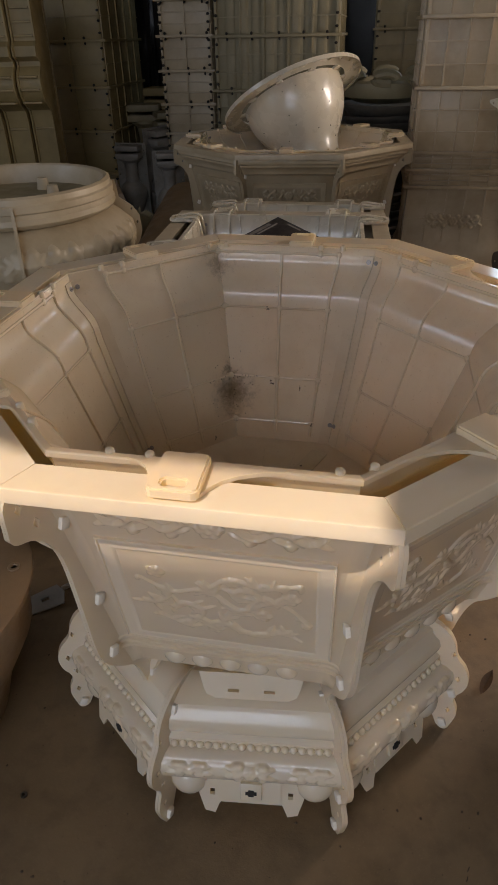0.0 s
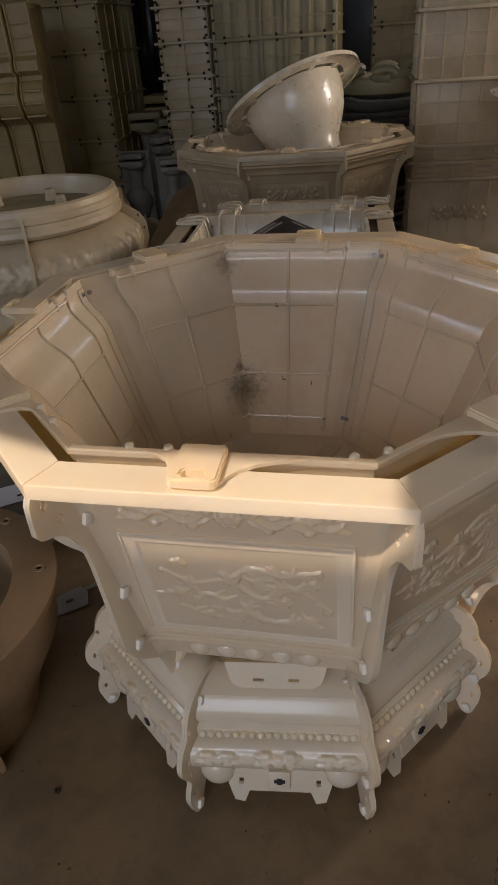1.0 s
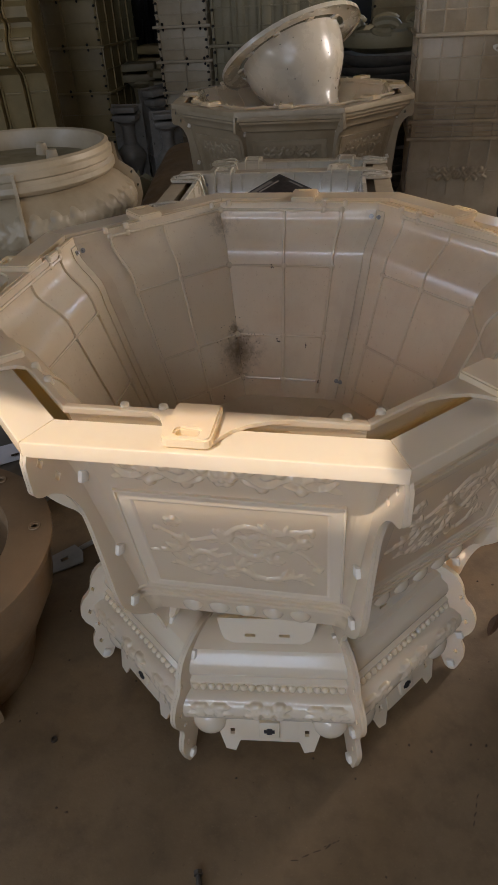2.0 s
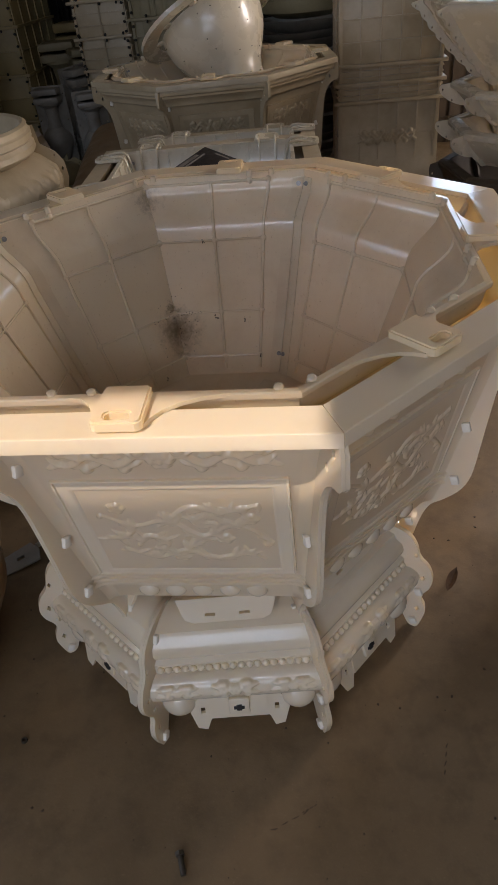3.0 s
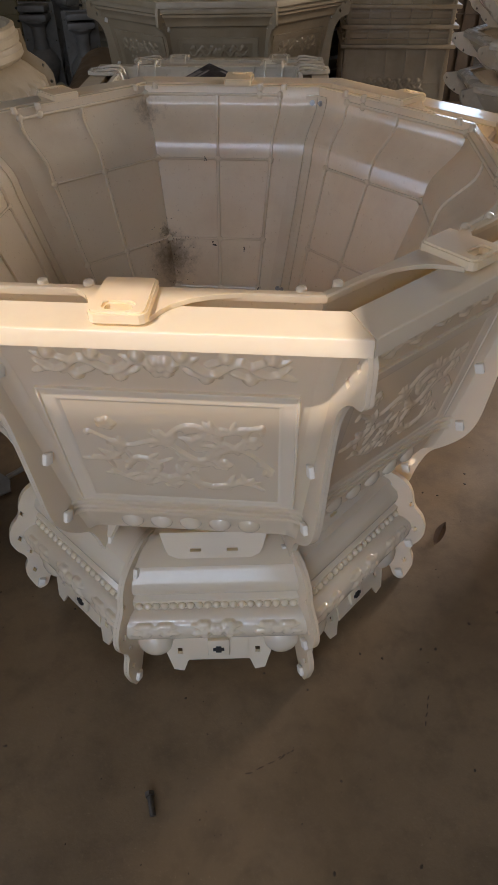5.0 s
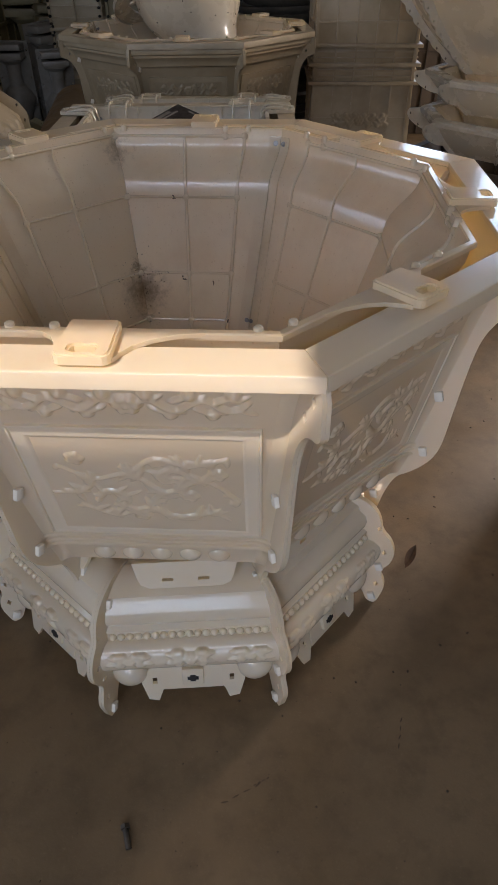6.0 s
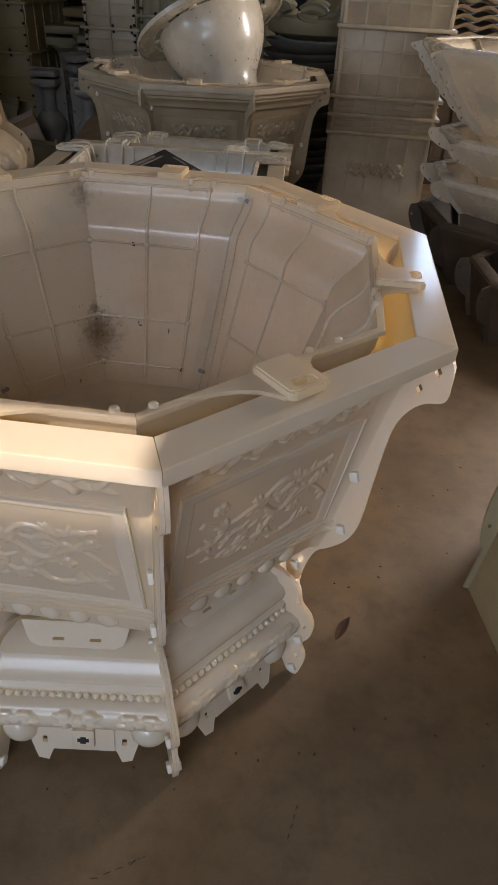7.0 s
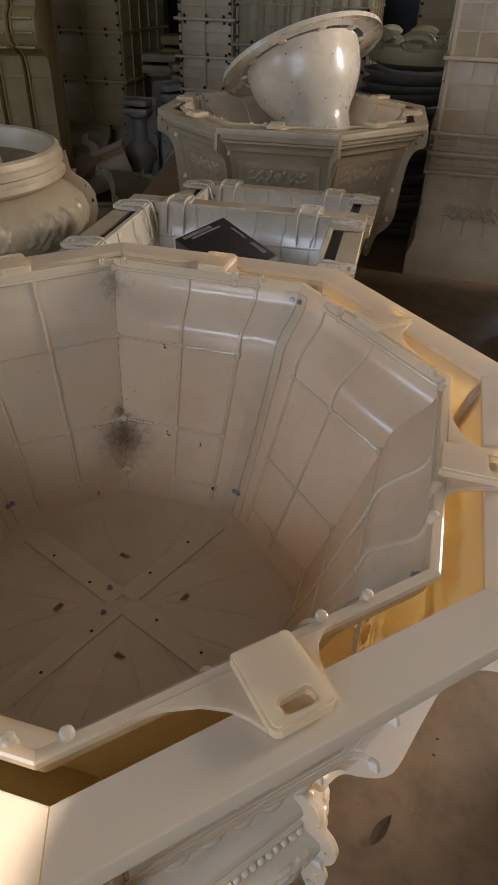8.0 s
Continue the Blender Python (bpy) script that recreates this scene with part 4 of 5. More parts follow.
# ---- towers of stacked moulds ----
def tower(label, m, w, d, ledges, mat, cols=5, rows=3, bolts=0, corr=False, flare=None, group="mould towers"):
    """Front face at local y = 0, x from 0 to w; ledges: heights of the joints between tiers."""
    th = thing("mould_tower", label, "mould stack", m, group)
    for t, (z0, z1) in enumerate(zip(ledges, ledges[1:])):
        bm = bm_new()
        k = 0.012
        if flare and t == 0:
            loop = [(0, z0), (0, z0 + 0.12), (0.035, z0 + 0.22), (0.045, z1)]
            a = [bm.verts.new((-0.03 + o, -0.03 + o, z)) for o, z in loop]
            b = [bm.verts.new((w + 0.03 - o, -0.03 + o, z)) for o, z in loop]
            c = [bm.verts.new((w + 0.03 - o, d, z)) for o, z in loop]
            e = [bm.verts.new((-0.03 + o, d, z)) for o, z in loop]
            for i in range(3):
                for p, q in ((a, b), (b, c), (c, e), (e, a)):
                    bm.faces.new((p[i], q[i], q[i + 1], p[i + 1]))
            bm.faces.new((a[0], b[0], c[0], e[0]))
            bm.faces.new((a[3], b[3], c[3], e[3]))
        else:
            box(bm, k, w - k, k, d - k, z0, z1 - 0.001, None, 0.006)
        tier = part("tier", bm, mat, th)
        if corr:
            for i in range(8):
                x = 0.14 + (w - 0.28) * i / 7
                bm = bm_new()
                tube(bm, [(x, k + 0.004, z0 + 0.02), (x, k + 0.004, z1 - 0.02)], 0.045, 10, 0.25, (0, 1, 0))
                part("flute", bm, mat, tier)
        front = -0.0 if not (flare and t == 0) else 0.012
        bm = bm_new()
        for i in range(cols + 1):
            x = 0.03 + (w - 0.06) * i / cols
            wd = 0.008 if i in (0, cols) else 0.005
            box(bm, x - wd, x + wd, front - 0.006, front + 0.016, z0 + 0.01, z1 - 0.01)
        for j in range(1, rows):
            z = z0 + (z1 - z0) * j / rows
            box(bm, 0.02, w - 0.02, front - 0.004, front + 0.016, z - 0.0045, z + 0.0045)
            box(bm, w - 0.016, w - 0.003, 0.02, d - 0.02, z - 0.0045, z + 0.0045)
            box(bm, 0.003, 0.016, 0.02, d - 0.02, z - 0.0045, z + 0.0045)
        for i in range(1, 5):
            y = d * i / 5
            box(bm, w - 0.016, w - 0.001, y - 0.005, y + 0.005, z0 + 0.01, z1 - 0.01)
            box(bm, 0.001, 0.016, y - 0.005, y + 0.005, z0 + 0.01, z1 - 0.01)
        part("rib_grid", bm, mat, tier)
        bm = bm_new()
        box(bm, -0.012, w + 0.012, -0.022, d + 0.012, z1 - 0.011, z1 + 0.009, None, 0.003)
        lg = part("ledge", bm, mat, tier)
        if bolts:
            for i in range(bolts):
                x = w * (0.12 + 0.76 * i / max(1, bolts - 1)) + random.uniform(-0.03, 0.03)
                bm = bm_new()
                ball(bm, (x, -0.016, z1 + 0.018), 1, (0.011, 0.010, 0.012), None, 7, 5)
                part("bolt", bm, BLACK, lg, "black bolt knob")
                bm = bm_new()
                ball(bm, (x + 0.004, -0.014, z1 - 0.020), 1, (0.009, 0.010, 0.011), None, 7, 5)
                part("bolt", bm, BLACK, lg, "black bolt knob")
            for i in range(4):
                bm = bm_new()
                z = z0 + (z1 - z0) * (0.14 + 0.24 * i) + random.uniform(-0.008, 0.008)
                ball(bm, (w - 0.030, -0.010, z), 1, (0.013, 0.010, 0.010), None, 7, 5)
                part("bolt", bm, BLACK, tier, "black bolt knob")
                bm = bm_new()
                ball(bm, (0.032, -0.010, z), 1, (0.013, 0.010, 0.010), None, 7, 5)
                part("bolt", bm, BLACK, tier, "black bolt knob")
    return th


tower("tall tower of pale ivory panel moulds with square rib grid", pose(0.385, 3.235, 0, 0, 0, 1), 0.66, 0.6, [0.0, 0.61, 0.71, 0.81, 1.17, 1.53, 1.89, 2.25], WHITE_OLD_DIM, 5, 3, 0, False, True)
tower("tall tower of yellowed plastic moulds held by black bolts", pose(-3.35, 4.62, 0), 1.24, 0.9, [0.0, 0.06, 0.41, 0.76, 1.10, 1.44, 1.78, 2.12], YELLOWED_DIM, 4, 2, 6)
tower("tower of grey-green ivory moulds with black bolts and shelf ribs", pose(-1.62, 4.52, 0), 0.45, 0.8, [0.0, 0.25, 0.50, 0.76, 0.98, 1.22, 1.46, 1.70, 1.95, 2.2], WHITE_OLD_DIM, 2, 3, 3)
tower("tower of corrugated ivory moulds with black bolts", pose(-1.155, 4.46, 0), 0.99, 0.8, [0.0, 0.35, 0.72, 1.08, 1.45, 1.82, 2.2], IVORY_OLD_DIM, 5, 3, 5, True)
tower("distant narrow tower of dim bolted plastic moulds", pose(0.06, 5.5, 0), 0.8, 0.7, [0.0, 0.4, 0.8, 1.12, 1.48, 1.84, 2.2], IVORY_OLD_DIM, 3, 3, 3)
tower("brown stacked moulds beyond the ivory tower", pose(1.20, 4.6, 0), 0.30, 0.4, [0.0, 0.4, 0.8, 0.95], BROWN_DIM, 2, 2, 0)


def relief_on_tower():
    bm = bm_new()
    frieze_relief(bm, 0.36, pose(0.71, 3.2225, 0.40, 90, 0, 1) @ Matrix.Diagonal((1, 1, 0.5, 1)), 1.5, 0.003)
    tw = bpy.data.objects["mould_tower"]
    ob = part("relief", bm, WHITE_OLD_DIM, tw, "faint scroll relief")
    ob.matrix_parent_inverse = tw.matrix_basis.inverted()


relief_on_tower()


def wavy_stack():
    th = thing("wavy_mould_stack", "stack of thin brown wavy-edged moulds on the shelf", "mould stack", pose(1.35, 4.78, 0.96), "wavy moulds")
    for i in range(7):
        bm = bm_new()
        n = 22
        rows = []
        for j in range(n + 1):
            x = -0.26 + 0.52 * j / n
            z = 0.055 * i + 0.012 * math.sin(x * 34 + i)
            rows.append([bm.verts.new((x, y, z + dz)) for y, dz in ((-0.2, 0), (0.2, 0.01), (0.2, 0.03), (-0.2, 0.022))])
        for a, b in zip(rows, rows[1:]):
            for q in range(4):
                bm.faces.new((a[q], b[q], b[(q + 1) % 4], a[(q + 1) % 4]))
        bm.faces.new(rows[0])
        bm.faces.new(rows[-1][::-1])
        part("wavy_mould", bm, CLAY if i % 2 else YELLOWED_DIM, th)


wavy_stack()
wall_box("wall_pier", 1.66, 1.95, 4.5, 4.8, 0, 4, PLASTER, "cream painted wall pier among the stacks", "pier")


def drape():
    bm = bm_new()
    rows = []
    for j in range(61):
        x = -2.35 + 1.0 * j / 60
        y = 6.2 + 0.06 * math.sin(j * 0.9) + 0.03 * math.sin(j * 2.3)
        rows.append([bm.verts.new((x + (0.12 * (z / 2.6) if j % 3 else 0), y + 0.05 * math.sin(z * 3 + j), z)) for z in np.linspace(0.0, 2.7, 12)])
    for a, b in zip(rows, rows[1:]):
        for k in range(11):
            bm.faces.new((a[k], b[k], b[k + 1], a[k + 1]))
    e = bmesh.ops.extrude_face_region(bm, geom=bm.faces[:])
    bmesh.ops.translate(bm, verts=[g for g in e["geom"] if isinstance(g, bmesh.types.BMVert)], vec=(0, 0.004, 0))
    tagged(part("black_sheet", bm, DRAPE), "crumpled black plastic sheet hanging between the towers", "plastic sheet")


drape()
# Black panel added to stand for the deep shade between the rear towers.
wall_box("backdrop_rear", -0.9, 0.9, 6.6, 6.64, 0, 3.2, DRAPE, "added black panel standing in for the shade at the rear", "sheeting")


# ---- corbel columns, balusters, loose pieces ----
def corbel(i):
    th = thing("corbel_mould", "yellowed plastic corbel mould with a curved scroll head, standing upright", "corbel mould", pose(-2.27 - 0.165 * i, 3.62 - 0.07 * i, -0.0, 0, 0, 10), "corbel moulds")
    bm = bm_new()
    prof = [(0.0, 0.0), (0.0, 0.94), (-0.02, 1.02), (-0.09, 1.06), (-0.15, 1.12), (-0.17, 1.19), (-0.15, 1.26), (-0.10, 1.30), (-0.10, 1.33), (-0.16, 1.36), (-0.16, 1.42), (-0.12, 1.45), (-0.12, 1.75), (0.2, 1.75), (0.2, 0.0)]
    m = Matrix(((0, 0, 1, -0.0775), (1, 0, 0, 0), (0, 1, 0, 0), (0, 0, 0, 1)))
    plate(bm, prof, [], 0.155, m)
    body = part("body", bm, YELLOWED_DIM, th)
    for x in (-0.082, 0.070):
        bm = bm_new()
        k = [(a - 0.022 if a < 0.1 else a, b) for a, b in prof]
        inner = [(a + 0.03 if a < 0.1 else a - 0.03, min(max(b, 0.03), 1.72)) for a, b in prof]
        plate(bm, k, [inner], 0.012, Matrix.Translation((x, 0, 0)) @ Matrix(((0, 0, 1, 0), (1, 0, 0, 0), (0, 1, 0, 0), (0, 0, 0, 1))))
        part("edge_flange", bm, YELLOWED_DIM, th)
    for z in (1.08, 1.16, 1.24, 1.40, 1.48, 1.56, 1.64, 0.3, 0.6, 0.9):
        bm = bm_new()
        box(bm, -0.066, 0.066, -0.186 if 1.05 < z < 1.3 else (-0.136 if z > 1.3 else -0.014), 0.02, z - 0.007, z + 0.007, None, 0.003)
        part("cross_rib", bm, YELLOWED_DIM, body)


for i in range(5):
    corbel(i)

BALUSTER = [(0.0, 0.0), (0.085, 0.0), (0.085, 0.05), (0.06, 0.065), (0.05, 0.12), (0.075, 0.20), (0.10, 0.27), (0.105, 0.31), (0.085, 0.36), (0.05, 0.40), (0.042, 0.48), (0.05, 0.55), (0.075, 0.575), (0.075, 0.60), (0.06, 0.61), (0.06, 0.63), (0.0, 0.63)]


def baluster(label, m, mat, s=1.0, backing=True):
    th = thing("baluster_mould", label, "baluster mould", m, "baluster moulds")
    bm = bm_new()
    lathe(bm, [(r * s * 1.2, z * s) for r, z in BALUSTER], 28)
    part("baluster", bm, mat, th)
    bm = bm_new()
    for z in (0.60, 0.66):
        box(bm, -0.105 * s, 0.105 * s, -0.09 * s, 0.09 * s, (z - 0.015) * s, (z + 0.03) * s, None, 0.012 * s)
    part("cap_block", bm, mat, th)
    if backing:
        bm = bm_new()
        plate(bm, [(-0.135 * s, 0), (0.135 * s, 0), (0.135 * s, 0.70 * s), (-0.135 * s, 0.70 * s)], [diamond(sx * 0.118 * s, z * s, 0.008, 0.010) for sx in (-1, 1) for z in (0.08, 0.25, 0.45, 0.64)], 0.012,
              Matrix(((1, 0, 0, 0), (0, 0, 1, 0.03 * s), (0, 1, 0, 0), (0, 0, 0, 1))))
        part("back_plate", bm, mat, th)


baluster("grey-blue plastic baluster mould with a holed back plate", pose(-1.90, 4.36, 0), GREYBLUE)
baluster("grey-blue plastic baluster mould behind the planter", pose(-1.52, 4.22, 0, 0, 0, 20), GREYBLUE, 0.95)
baluster("dusty ivory baluster mould with square cap in the dark corner", pose(-1.93, 4.95, 0.0, 0, 0, 10), IVORY_OLD_DIM, 1.38, False)
baluster("dusty ivory baluster mould leaning among others", pose(-1.72, 4.85, 0, 0, 3, 30), IVORY_OLD_DIM, 1.30, False)
baluster("grey baluster mould with plate in the dark corner", pose(-1.66, 4.60, 0, 0, -3, 55), GREYBLUE, 1.15)
baluster("yellowed baluster mould in the dark corner", pose(-1.80, 5.15, 0, 0, 0, 0), YELLOWED_DIM, 1.55, False)


def scrap(label, m, mat, w, h, bulge):
    """A loose bent panel mould with holed end fins."""
    th = thing("panel_mould", label, "panel mould", m, "loose panel moulds")
    prof = [(0.02, 0.0), (0.0, h * 0.12), (bulge * 0.6, h * 0.25), (bulge, h * 0.5), (bulge * 0.7, h * 0.75), (0.0, h * 0.88), (0.03, h)]
    bm = bm_new()
    prism(bm, skin(prof, 0.006), lambda p: w / 2)
    p = part("panel", bm, mat, th)
    for sx in (-1, 1):
        bm = bm_new()
        pr = [(a + 0.045, z) for a, z in prof]
        out_line = pr + [(a - 0.02, z) for a, z in prof[::-1]]
        holes = [diamond(prof[i][0] + 0.022, prof[i][1] + 0.01, 0.006, 0.009) for i in (1, 3, 5)]
        plate(bm, [(-a, z) for a, z in out_line], [[(-a, z) for a, z in q] for q in holes], 0.006, Matrix(((0, 0, 1, sx * w / 2), (1, 0, 0, 0), (0, 1, 0, 0), (0, 0, 0, 1))))
        part("end_fin", bm, mat, th)
    bm = bm_new()
    for i in range(6):
        x = -w / 2 + w * (i + 0.5) / 6
        tube(bm, [(x, -a + 0.007, z) for a, z in prof], 0.004, 5, 1, (1, 0, 0))
    part("ribs", bm, mat, p)


for lab, x, y, z, rx, ry, rz, mat, w, h, b in (
        ("tan bent panel mould with holed fins, lying on the heap", -1.62, 3.62, 0.10, -60, 14, 60, IVORY_OLD_DIM, 0.40, 0.34, 0.08),
        ("tan bent panel mould leaning on the heap of scraps", -1.95, 3.85, 0.12, -50, -20, 25, CLAY, 0.42, 0.36, 0.10),
        ("dusty ivory panel mould tipped on its side", -2.10, 4.15, 0.05, -35, 25, 80, WHITE_OLD_DIM, 0.34, 0.40, 0.07),
        ("dusty ivory panel mould lying flat on the heap", -1.75, 3.25, 0.03, -75, 5, 35, IVORY_OLD_DIM, 0.36, 0.30, 0.06),
        ("tan panel mould half hidden in the heap", -2.35, 3.75, 0.02, -40, 10, -15, CLAY, 0.40, 0.42, 0.08),
        ("dusty ivory panel mould standing against the tower", -2.45, 4.35, 0.02, -12, 6, 10, IVORY_OLD_DIM, 0.42, 0.46, 0.08),
        ("dusty ivory panel mould on top of the scraps", -2.05, 3.55, 0.24, -70, 30, 110, WHITE_OLD_DIM, 0.30, 0.28, 0.07)):
    scrap(lab, pose(x, y, z, rx, ry, rz), mat, w, h, b)


def bent_sheet():
    bm = bm_new()
    rows = []
    for i in range(25):
        a = -0.9 + 1.8 * i / 24
        rows.append([bm.verts.new(((0.30 - 0.08 * k / 8) * math.sin(a), -0.5 + k * 0.13, (0.30 - 0.08 * k / 8) * math.cos(a) - 0.18 + 0.004 * math.sin(3 * a + k))) for k in range(9)])
    for a, b in zip(rows, rows[1:]):
        for k in range(8):
            bm.faces.new((a[k], b[k], b[k + 1], a[k + 1]))
    e = bmesh.ops.extrude_face_region(bm, geom=bm.faces[:])
    bmesh.ops.translate(bm, verts=[g for g in e["geom"] if isinstance(g, bmesh.types.BMVert)], vec=(0, 0, 0.008))
    ob = part("curved_sheet", bm, CLAY)
    ob.matrix_world = pose(-1.22, 3.42, 0.30, 14, 8, 8)
    tagged(ob, "brown curved plastic sheet leaning between the moulds", "plastic sheet")


bent_sheet()


# ---- round basin mould ----
def basin():
    th = thing("round_basin_mould", "round dusty ivory basin mould with moulded rim and relief body", "basin mould", pose(-1.34, 1.38, 0))
    bm = bm_new()
    prof = [(0.372, 0.86), (0.385, 0.935), (0.392, 0.955), (0.405, 0.962), (0.418, 0.955), (0.420, 0.935), (0.428, 0.928), (0.428, 0.905), (0.420, 0.898), (0.424, 0.890), (0.432, 0.882), (0.434, 0.862), (0.425, 0.850), (0.405, 0.842), (0.395, 0.835), (0.372, 0.835)]
    lathe(bm, prof, 72, closed=True)
    part("rim_ring", bm, WHITE_OLD_DIM, th)
    bm = bm_new()
    body = [(0.40, 0.838), (0.44, 0.815), (0.485, 0.775), (0.505, 0.725), (0.495, 0.675), (0.46, 0.635), (0.44, 0.60), (0.46, 0.55), (0.47, 0.50), (0.44, 0.42), (0.40, 0.2), (0.42, 0.0)]
    lathe(bm, body + [(r - 0.008, z) for r, z in body[::-1]], 72, closed=True)
    b = part("body", bm, WHITE_OLD_DIM, th)
    bm = bm_new()
    lathe(bm, [(0.0, 0.872), (0.30, 0.876), (0.378, 0.880), (0.378, 0.868), (0.30, 0.864), (0.0, 0.860)], 64)
    disc = part("disc", bm, IVORY_OLD_DIM, th, "dusty inner disc")
    for x, y in ((0.02, 0.25), (0.14, 0.10), (-0.20, 0.14), (-0.15, -0.02)):
        bm = bm_new()
        bmesh.ops.create_cone(bm, cap_ends=True, segments=20, radius1=0.030, radius2=0.022, depth=0.05, matrix=Matrix.Translation((x, y, 0.898)))
        part("peg", bm, WHITE_OLD_DIM, disc, "white tapered peg")
    zs, rs = [z for r, z in body[1:8]][::-1], [r for r, z in body[1:8]][::-1]
    for i in range(6):
        bm = bm_new()

        def on_body(x, y, z):
            a = i * math.pi / 3 + x / 0.5
            r = float(np.interp(0.722 + y, zs, rs)) + z
            return Vector((r * math.cos(a), r * math.sin(a), 0.722 + y))

        X, Y, H = frieze_field(0.46, 2.2, 0.005)
        relief_sheet(bm, X, Y, H * 0.6, on_body)
        part("scroll", bm, WHITE_OLD_DIM, b, "raised wave scroll")
    for deg in (-62, 28, 118, 208):
        bm = bm_new()
        out_line = [(0.41, 0.93), (0.440, 0.93), (0.450, 0.855), (0.47, 0.84), (0.51, 0.81), (0.535, 0.77), (0.540, 0.70), (0.525, 0.655), (0.50, 0.62), (0.505, 0.58), (0.53, 0.55), (0.52, 0.49), (0.46, 0.45), (0.43, 0.60), (0.46, 0.72), (0.42, 0.82)]
        plate(bm, out_line, [diamond(0.522, 0.74, 0.006, 0.01), diamond(0.515, 0.545, 0.006, 0.01), diamond(0.50, 0.80, 0.005, 0.008)], 0.012, radial(deg) @ Matrix.Translation((0, 0, -0.006)))
        part("seam_fin", bm, WHITE_OLD_DIM, th)


basin()


# ---- stack of dishes ----
def dish_stack():
    th = thing("dish_mould_stack", "dark grey dish moulds stacked under a pale scrolled shell", "mould stack", pose(0.20, 4.10, 0), "")
    prof = [(0.0, 0.0), (0.16, 0.005), (0.26, 0.03), (0.33, 0.075), (0.345, 0.08), (0.335, 0.062), (0.27, 0.012), (0.16, -0.012), (0.0, -0.016)]
    bm = bm_new()
    lathe(bm, prof, 40)
    me = finish(bm)
    for i in range(17):
        part("dish", me, DARKMAT, th, "", pose(0.01 * math.sin(i * 2.1), 0.012 * math.cos(i * 1.7), 0.016 + 0.058 * i, 2 * math.sin(i), 2 * math.cos(i * 1.3), i * 40))
    bm = bm_new()
    lathe(bm, [(0.0, 1.02), (0.2, 1.03), (0.31, 1.07), (0.335, 1.12), (0.33, 1.16), (0.30, 1.175), (0.28, 1.12), (0.2, 1.07), (0.0, 1.05)], 40)
    sh = part("top_shell", bm, IVORY_OLD_DIM, th, "pale plastic shell")
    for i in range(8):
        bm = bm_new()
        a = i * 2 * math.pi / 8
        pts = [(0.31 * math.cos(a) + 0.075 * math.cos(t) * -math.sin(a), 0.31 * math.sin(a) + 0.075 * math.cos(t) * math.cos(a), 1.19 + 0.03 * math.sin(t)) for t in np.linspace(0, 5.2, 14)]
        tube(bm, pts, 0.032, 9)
        part("scroll", bm, IVORY_OLD_DIM, sh)


dish_stack()


# ---- flared moulds stacked beside the tower ----
def flared_tray(label, m, ap0, z0, ap1, z1, mat, lobe=0.05, rich=True):
    """Eight flared panels, wide at z1, narrow at z0, with scalloped corner fins."""
    th = thing("flared_planter_mould", label, "planter mould", m, "flared moulds")
    n = 7
    prof = []
    for i in range(n + 1):
        t = i / n
        prof.append((ap1 - (ap1 - ap0) * (t ** 1.35), z1 - (z1 - z0) * t))
    prof = [(ap1 + 0.004, z1 + 0.004), (ap1 + 0.012, z1 - 0.004), (ap1 + 0.010, z1 - 0.02)] + prof[1:]
    bm = bm_new()
    prism(bm, skin(prof, 0.006), half_at(0.003))
    wall = finish(bm)
    C = 1 / math.cos(math.pi / 8)
    H = z1 - z0
    outer = []
    for i in range(49):
        t = i / 48
        r = (ap1 - (ap1 - ap0) * (t ** 1.35)) * C
        if rich:
            # one small bump round every hole, and a rounded ear at the rim
            ear = 0.72 + 0.22 * abs(math.sin(math.pi * 7 * t)) + 0.35 * max(0.0, 1 - ((t - 0.07) / 0.09) ** 2)
        else:
            ear = 0.35 + 0.95 * max(0.0, 1 - ((t - 0.32) / 0.34) ** 2) ** 0.5
        outer.append((r + lobe * ear * min(1.0, 0.25 + t * 18), z1 - H * t))
    fin = outer + [((ap0 - 0.01) * C, z0), ((ap0 * 0.4 + ap1 * 0.6) * C - 0.05 * H, z1 - H * 0.3), ((ap1 - 0.012) * C, z1)]
    holes = [diamond(outer[i][0] - 0.018, outer[i][1], 0.006, 0.009) for i in ((4, 10, 17, 24, 31, 38, 44) if rich else (9, 24, 38))]
    fins = []
    for deg, zo in ((-112.5, -0.0065), (-67.5, 0.001)):
        bm = bm_new()
        plate(bm, fin, holes, 0.0055, radial(deg) @ Matrix.Translation((0, 0, zo)))
        fins.append(finish(bm))
    rel = None
    if rich:
        bm = bm_new()
        i0, i1 = 4, 8
        fr = face_frame(prof[i1][0] - 0.004, prof[i1][1], prof[i0][0] - 0.004, prof[i0][1])
        branch_relief(bm, random.Random(21), 0.26, 0.17, fr, 0.004)
        rel = finish(bm)
    bm = bm_new()
    prism(bm, [(ap1 - 0.05, z1 + 0.004), (ap1 - 0.05, z1 + 0.012), (ap1 - 0.01, z1 + 0.014), (ap1 + 0.006, z1 + 0.006), (ap1 + 0.006, z1 - 0.002)], half_at(0.001))
    rim = finish(bm)
    for k in range(8):
        p = part("flared_panel", wall, mat, th, "", turned(k))
        part("rim", rim, mat, p)
        for f in fins:
            part("scalloped_fin", f, mat, p)
        if rel:
            part("relief", rel, mat, p, "raised leaf relief")
    bm = bm_new()
    R = ap0 * C
    plate(bm, [(R * math.cos(math.pi / 8 + k * math.pi / 4), R * math.sin(math.pi / 8 + k * math.pi / 4)) for k in range(8)], [], 0.008, Matrix.Translation((0, 0, z0)))
    part("mould_floor", bm, mat, th)
    return th


